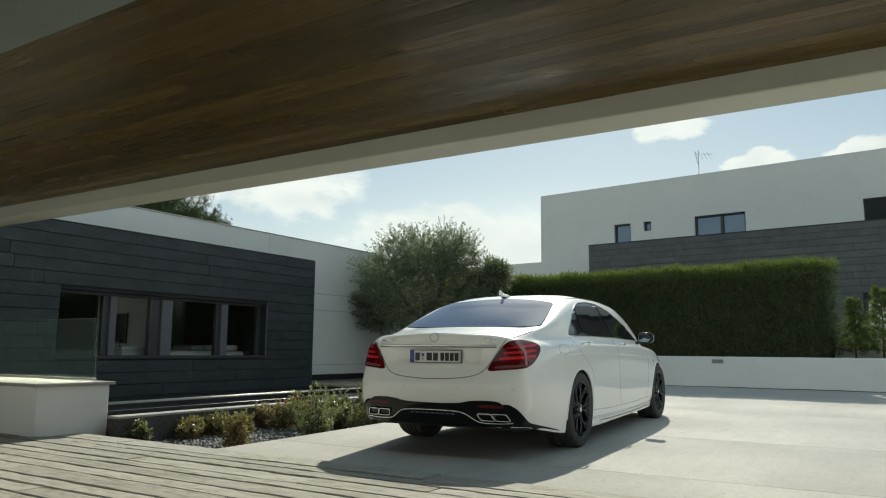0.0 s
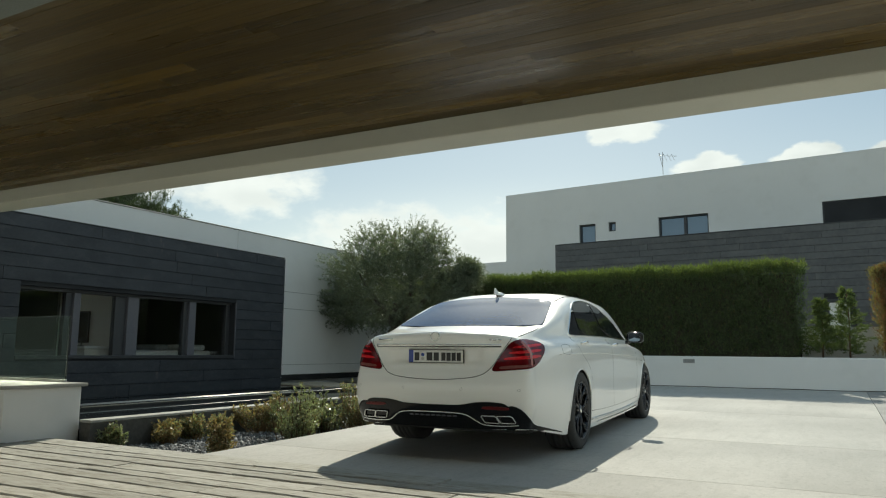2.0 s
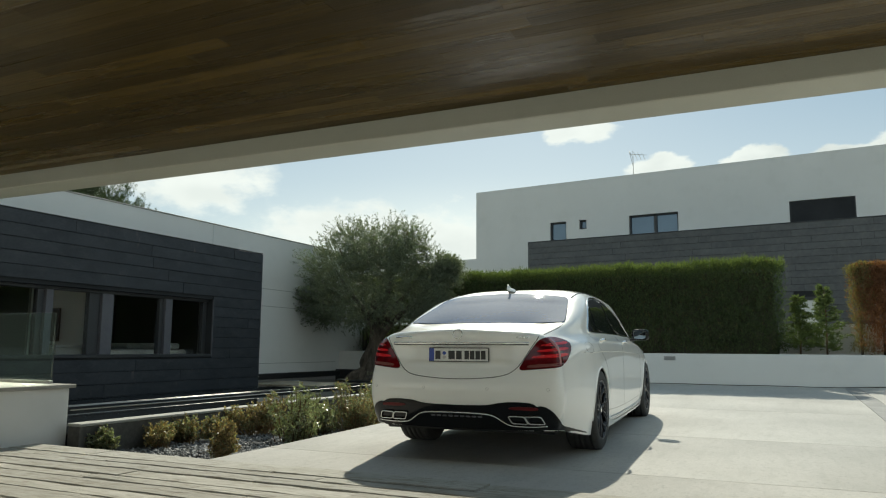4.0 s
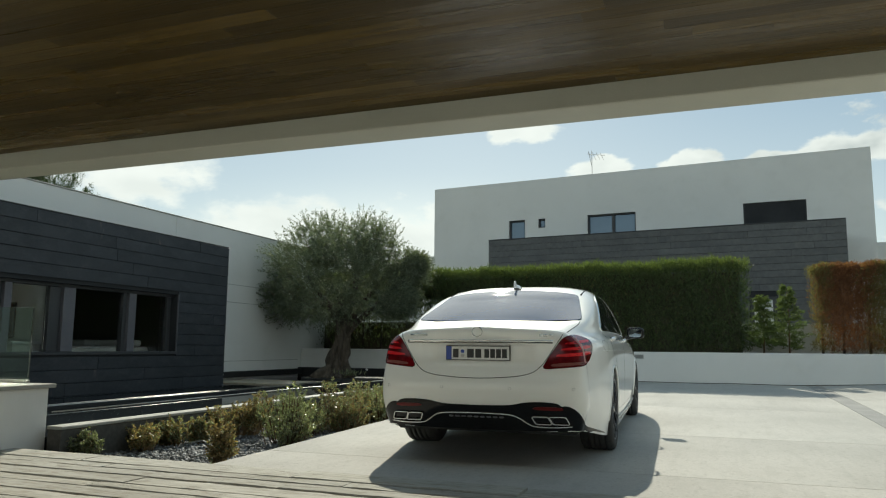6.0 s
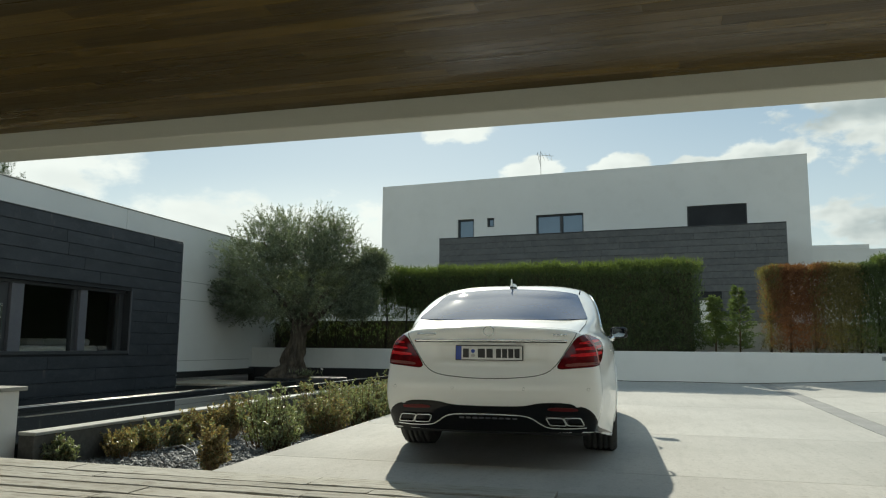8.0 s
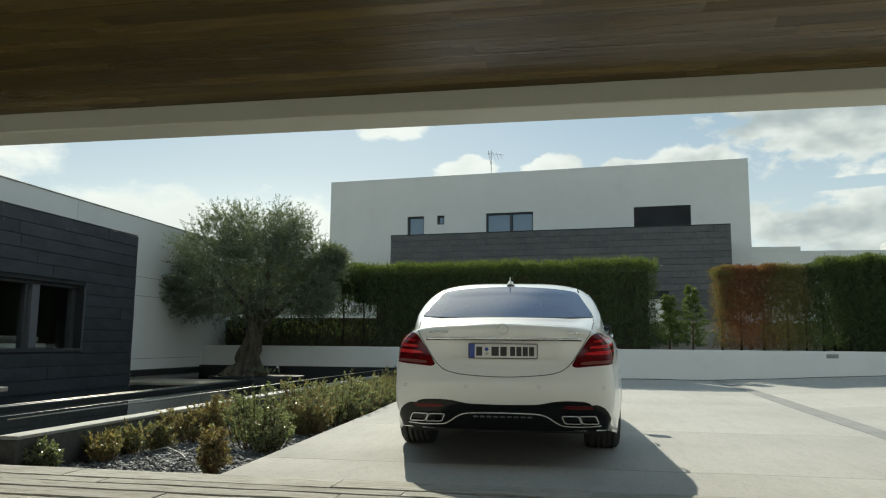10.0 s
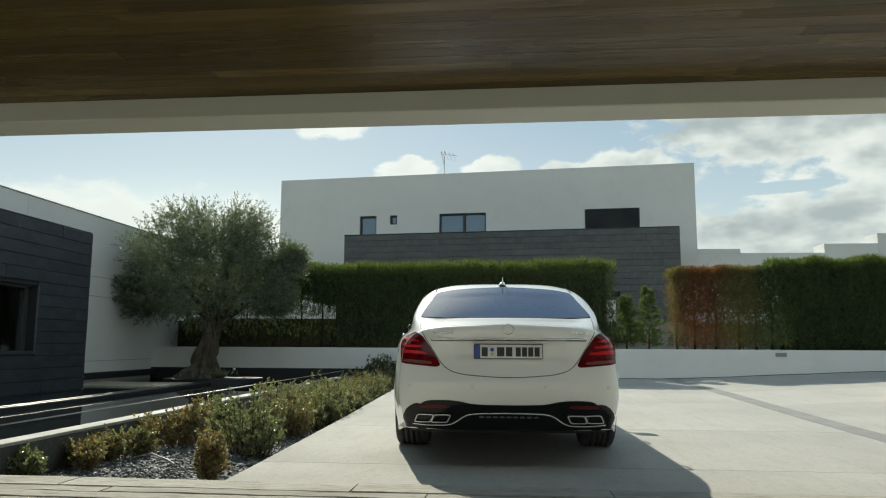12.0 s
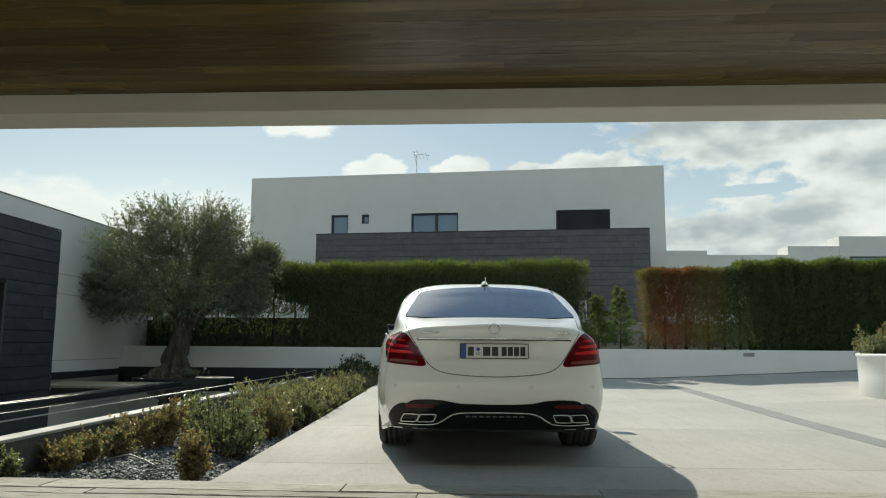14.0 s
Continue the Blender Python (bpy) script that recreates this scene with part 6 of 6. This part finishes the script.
def kinds2(x, z, rg):
    k = np.zeros(len(x), int)
    t = np.array([top2(v) for v in x])
    n2 = np.array([noise.noise(Vector((a * 2.0, b * 1.2, 4))) for a, b in zip(x, z)]) * 0.35
    u = rg.uniform(size=len(x)) * .5 - .25
    xx = x + n2 + u
    k[xx < 2.5] = 3
    k[xx < 1.65] = 2
    k[(xx < 0.72)] = 3
    k[(t - z < 0.12) & (x > 2.8)] = 1
    thin = (rg.uniform(size=len(x)) < np.clip((5.6 - x) * 0.20, 0.05, .52) * np.clip((1.85 - z) * 1.5, 0.06, 1))
    k[thin] = -1
    gap = (np.array([noise.noise(Vector((a * 3.1, b * 3.3, 9))) for a, b in zip(x, z)]) > 0.62) & (x > 2.2) & (x < 7)
    k[gap] = -1
    return k


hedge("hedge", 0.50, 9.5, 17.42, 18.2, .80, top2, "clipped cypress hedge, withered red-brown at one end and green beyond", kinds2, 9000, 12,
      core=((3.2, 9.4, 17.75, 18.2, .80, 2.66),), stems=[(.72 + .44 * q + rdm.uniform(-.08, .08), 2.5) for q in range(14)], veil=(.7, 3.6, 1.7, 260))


def conifer(x, y, z, tall, wide, seed):
    rg = np.random.default_rng(seed)
    c = thing("young_conifer", pose(x, y, z), "young feathery green conifer in the gap between the hedges", "shrub", "young conifers")
    tube("stem", [(0, 0, 0), (.02, 0, tall * .5), (0, 0, tall * .96)], [.022, .016, .006], M_TWIG, c, sides=6)
    # drooping boughs in loose whorls, long below and short at the tip
    root, aim = [], []
    for b in range(52):
        h = ((b + rg.uniform(0, 1)) / 52) ** 1.1
        g = b * 2.4 + rg.uniform(-.6, .6)
        reach = wide * ((1.0 - h) ** 1.35 * min(1.0, .75 + 1.2 * h) + .05) * rg.uniform(.40, 1.30) + .02
        for q in np.linspace(.12, 1, 11):
            r = reach * q
            root.append((r * math.cos(g), r * math.sin(g), .04 + h * tall * .93 + reach * (.75 * q - .35 * q * q)))
            aim.append((math.cos(g) * .8, math.sin(g) * .8, .75 - .4 * q))
    p, d = np.array(root), np.array(aim) + rg.normal(size=(len(root), 3)) * .35
    lp_, ld_ = sprigs(p, d, 22, .13, .36, .03)
    # pale tips; fewer pale leaves low down put the foot's shade into colour
    fresh = rg.uniform(size=len(lp_)) < .30 + .35 * lp_[:, 2] / tall
    leaves("foliage", lp_[~fresh], ld_[~fresh], .055, .012, M_CONIFER, c)
    leaves("fresh_foliage", lp_[fresh], ld_[fresh], .05, .012, M_HEDGETOP, c, "paler leaves upwards, for pale tips and a shaded foot")
    return c


conifer(-0.48, 17.75, .80, 1.28, .42, 21)
conifer(0.03, 17.68, .80, 1.50, .50, 22)


# ---------------------------------------------------------------- pine behind the house
pine = thing("pine_tree", pose(-22.3, 18.2, -0.5), "dark green pine crown rising behind the flat roof", "tree")
gnarled("trunk", [(0, 0, 0), (.1, 0, 2.5), (0, .1, 5.0), (0, 0, 6.6)], [.28, .22, .14, .04], pine, 8.0, sides=12)
cl = crown_points(420, 31, [((0, -.3, 6.2), (1.5, 1.2, 1.0)), ((0, -1.5, 6.0), (1.3, 1.2, 1.0)), ((.1, .8, 5.7), (1.2, .9, .8)), ((0, -2.8, 5.7), (1.2, 1.2, 1.0))], -.3)
pp, dd = sprigs(np.repeat(cl, 16, axis=0) + RNG.normal(size=(6720, 3)) * .13, np.repeat(cl - np.array((0, 0, 5.0)), 16, axis=0) + RNG.normal(size=(6720, 3)) * .7 + np.array((0, 0, .9)), 22, .18, .6)
leaves("crown", pp, dd, .11, .011, M_PINE, pine)
for i in range(0, 420, 22):
    tube("limb", [(0, 0, 4.6), tuple(cl[i] * .5 + np.array((0, 0, 2.4))), tuple(cl[i])], [.06, .04, .012], M_BARK, pine, sides=6)


# ---------------------------------------------------------------- shrubs in the gravel
def shrub(x, y, tall, wide, dry, seed, z=-0.15, green=M_SHRUB, thick=1.0):
    """A many-stemmed low shrub: bare stalks below, small glossy leaves at the tips; dry: share of yellow-brown leaves."""
    rg = np.random.default_rng(seed)
    s = thing("shrub", pose(x, y, z), "low bushy shrub with yellow-brown leaves and bare stalks" if dry > .5 else "low bushy evergreen shrub with small glossy leaves", "shrub", "shrubs in the gravel bed")
    m = int((22 + 95 * wide) * thick)
    clumps = 3 if wide < .2 else 5
    g = rg.uniform(0, 6.283, m)
    r = rg.uniform(0, 1, m) ** .55
    tips = np.stack((wide * r * np.cos(g), wide * r * np.sin(g), tall * rg.uniform(.22, .92, m) ** .75 * (1.08 - .30 * r ** 2)), 1)
    tuft_of = rg.integers(0, clumps, m)
    off = rg.normal(size=(clumps, 2)) * wide * .42
    grow = rg.uniform(.66, 1.10, clumps)
    tips[:, :2] = tips[:, :2] * (.72 if wide < .2 else .60) + off[tuft_of]
    tips[:, 2] *= grow[tuft_of]
    foot = tips * np.array((.55, .55, 0)) + rg.normal(size=(m, 3)) * np.array((.02, .02, 0))
    vs, fs = [], []
    for a, b in zip(foot, tips):
        k = len(vs)
        mid = a * .45 + b * .55 + np.array((0, 0, -.03))
        w = np.array((.0035, .0035, 0))
        w2 = np.array((.003, -.003, 0))
        vs += [a - w, a + w, mid + w, mid - w, b + w * .5, b - w * .5, a - w2, a + w2, mid + w2, mid - w2, b + w2 * .5, b - w2 * .5]
        fs += [(k, k + 1, k + 2, k + 3), (k + 3, k + 2, k + 4, k + 5), (k + 6, k + 7, k + 8, k + 9), (k + 9, k + 8, k + 10, k + 11)]
    fast_mesh("stalk_tangle", np.array(vs), np.array(fs), M_STRAW if dry > .4 else M_TWIG, s)
    bits = []
    for a, b in zip(foot, tips):
        for q in rg.uniform(.50 if dry > .6 else .12, 1, 6):
            bits.append(a * (1 - q) + b * q)
    bits = np.array(bits) + rg.normal(size=(len(bits), 3)) * .018
    d = np.stack((rg.normal(size=len(bits)) * .6, rg.normal(size=len(bits)) * .6, np.full(len(bits), .9)), 1) + (bits / max(wide, .1)) * np.array((.5, .5, 0))
    lp_, ld_ = sprigs(bits, d, 17, .075, .75)
    pick = rg.uniform(size=len(lp_)) < dry
    if (~pick).any():
        leaves("leaves", lp_[~pick], ld_[~pick], .026, .017, green, s)
    if pick.any():
        leaves("dry_leaves", lp_[pick], ld_[pick], .028, .015, M_SHRUBDRY, s)
    return s


SHRUBS = [(-6.97, 5.25, .26, .16, .05), (-6.84, 5.88, .23, .13, .7), (-6.85, 6.28, .35, .18, .45), (-6.72, 6.55, .30, .11, .45), (-6.70, 7.30, .46, .29, .75), (-6.60, 8.25, .52, .26, .0), (-5.56, 5.33, .38, .085, .8),
          (-5.78, 6.75, .62, .31, .05), (-5.76, 8.10, .58, .30, .45), (-6.12, 7.75, .42, .22, .15), (-6.05, 8.75, .55, .36, .4), (-5.62, 8.9, .48, .28, .2), (-5.75, 9.4, .52, .34, .2), (-6.35, 9.75, .50, .34, .4),
          (-5.72, 10.1, .50, .30, .5), (-6.05, 10.5, .54, .36, .3), (-6.5, 11.0, .48, .34, .15), (-5.72, 10.9, .5, .30, .25), (-5.85, 11.6, .54, .36, .55), (-6.35, 12.2, .52, .38, .3), (-5.75, 12.4, .5, .32, .2), (-5.9, 13.1, .54, .36, .6), (-6.4, 13.6, .5, .38, .25),
          (-5.8, 13.8, .5, .34, .4), (-5.95, 14.5, .54, .36, .5), (-6.4, 15.0, .5, .38, .3), (-5.8, 15.3, .52, .34, .3), (-5.95, 15.9, .55, .36, .4)]
for i, (a, b, c, d, e) in enumerate(SHRUBS):
    shrub(a, b, c * (1.12 if b > 8.5 else 1.0), d, e * (.75 if b > 8.5 else 1.0), 100 + i, thick=2.0 if d > .2 else 1.6)
for i, (a, b, c, d) in enumerate(((-6.35, 16.45, .72, .50), (-5.75, 16.55, .55, .45), (-5.2, 16.6, .52, .36), (-4.8, 16.7, .45, .3))):
    s = shrub(a, b, c, d, 0.0, 140 + i, z=0.0 if a < -5.5 else ground_z(0, 16.6), green=M_PINE, thick=2.6)

# slate chippings
rg = np.random.default_rng(17)
n = 9000
gx, gy = rg.uniform(-7.0, -5.28, n), 4.68 + (16.8 - 4.68) * rg.uniform(0, 1, n) ** 1.9
gz = -0.15 + rg.uniform(0, .022, n)
cube = np.array([(-1, -1, -1), (1, -1, -1), (1, 1, -1), (-1, 1, -1), (-1, -1, 1), (1, -1, 1), (1, 1, 1), (-1, 1, 1)], float)
quad = np.array([(0, 1, 5, 4), (1, 2, 6, 5), (2, 3, 7, 6), (3, 0, 4, 7), (4, 5, 6, 7)])
sz = rg.uniform(.35, 1.0, (n, 1)) * np.array((.024, .015, .009)) * rg.uniform(.7, 1.3, (n, 3))
v = cube[None] * sz[:, None, :] * rg.uniform(.55, 1.1, (n, 8, 3))
a, b = rg.uniform(0, 6.283, n), rg.normal(size=n) * .45
ca, sa, cb, sb = np.cos(a)[:, None], np.sin(a)[:, None], np.cos(b)[:, None], np.sin(b)[:, None]
X, Y, Z = v[..., 0], v[..., 1], v[..., 2]
X, Z = X * cb + Z * sb, -X * sb + Z * cb
X, Y = X * ca - Y * sa, X * sa + Y * ca
v = np.stack((X + gx[:, None], Y + gy[:, None], Z + gz[:, None]), -1)
tagged(fast_mesh("gravel", v.reshape(-1, 3), (quad[None] + (np.arange(n) * 8)[:, None, None]).reshape(-1, 4), M_GRAVEL), "loose grey slate chippings between the shrubs", "gravel", kind="stuff")
hose = thing("drip_hose", pose(-6.3, 5.9, -0.13), "thin pale irrigation tube lying on the gravel", "hose")
tube("tube", [(-.35, .35, .02), (-.2, .42, .05), (0, .3, .02), (.15, .1, .02), (.22, -.02, .03)], .008, M_LIGHTLENS, hose, sides=6)
stick = thing("white_stick", pose(-5.95, 5.62, -0.115), "short pale stick lying on the chippings", "stick")
tube("stick", [(-.07, -.06, 0), (0, .0, .012), (.08, .05, .006)], [.006, .006, .003], M_STONECAP, stick, sides=5)

# ---------------------------------------------------------------- white planter on the paving
PX, PY = 3.80, 11.2
pz = ground_z(2.42, 11.2) - 0.02
pot = thing("planter_pot", pose(PX, PY, pz), "large round white planter with a rolled rim", "planter")
prof = [(.0005, 0), (1.345, 0), (1.36, .015), (1.362, .33), (1.364, .610), (1.380, .620), (1.386, .642), (1.380, .664), (1.362, .670), (1.33, .664), (1.32, .60), (.0005, .58)]
spin("pot", prof, M_POT, pot, steps=72)
bm = bmesh.new()
bmesh.ops.create_cone(bm, cap_ends=True, segments=48, radius1=1.315, radius2=1.315, depth=.04, matrix=Matrix.Translation((0, 0, .600)))
part("soil", bm, M_SOIL, pot)
for i, (a, b, c, d, e) in enumerate(((-1.0, -.15, .34, .36, .0), (-1.05, .25, .30, .30, .1), (-.55, .30, .55, .46, .85), (-.55, -.55, .34, .45, .05), (0, -.6, .42, .45, .1), (.2, .3, .75, .55, .4), (.65, -.35, .5, .42, .4), (-.85, .35, .42, .36, .3))):
    shrub(PX + a, PY + b, c * 1.2, d, e, 160 + i, z=pz + .58, thick=2.2)


# ---------------------------------------------------------------- cladding boards, last
def clad(parent, u0, u1, z0, z1, v, row, hole, along_y, lengths, seed, zstart, material):
    """Rows of thin slate boards on a wall face, left open where the hole is."""
    rr = random.Random(seed)
    z = zstart
    while z > z0 + 0.02:
        zb = max(z0, z - row)
        u = u0
        while u < u1 - 0.05:
            e = min(u1, u + rr.uniform(*lengths))
            spans = [(u, e)]
            if hole and zb < hole[3] and z > hole[2]:
                spans = [(a, b) for a, b in ((u, min(e, hole[0])), (max(u, hole[1]), e)) if b - a > 0.03]
            for a, b in spans:
                lo, hi = zb, z
                if hole and b > hole[0] and a < hole[1]:
                    if lo < hole[3] < hi:
                        lo = hole[3]
                    elif lo < hole[2] < hi:
                        hi = hole[2]
                me = piece_mesh("board", 0.02 if along_y else b - a - 0.006, b - a - 0.006 if along_y else 0.02, hi - lo - 0.008, 0.003, material)
                out = rr.uniform(0, 0.004)
                if along_y:
                    piece("board", me, parent, (v - 0.010 + out, (a + b) / 2, (lo + hi) / 2))
                else:
                    piece("board", me, parent, ((a + b) / 2, v + 0.010 - out, (lo + hi) / 2))
            u = e
        z = zb


clad(house, 2.0, 12.47, -0.3, 2.86, XB, 0.1975, (WY0, WY1, WZ0, WZ1), True, (2.2, 4.6), 3, 2.86, M_BLACK)
clad(far, 4.0, 15.29, 0.3, 4.68, -3.40, 0.205, (12.6, 13.38, 1.52, 2.48), False, (1.6, 3.6), 5, 4.68, M_SLATE)
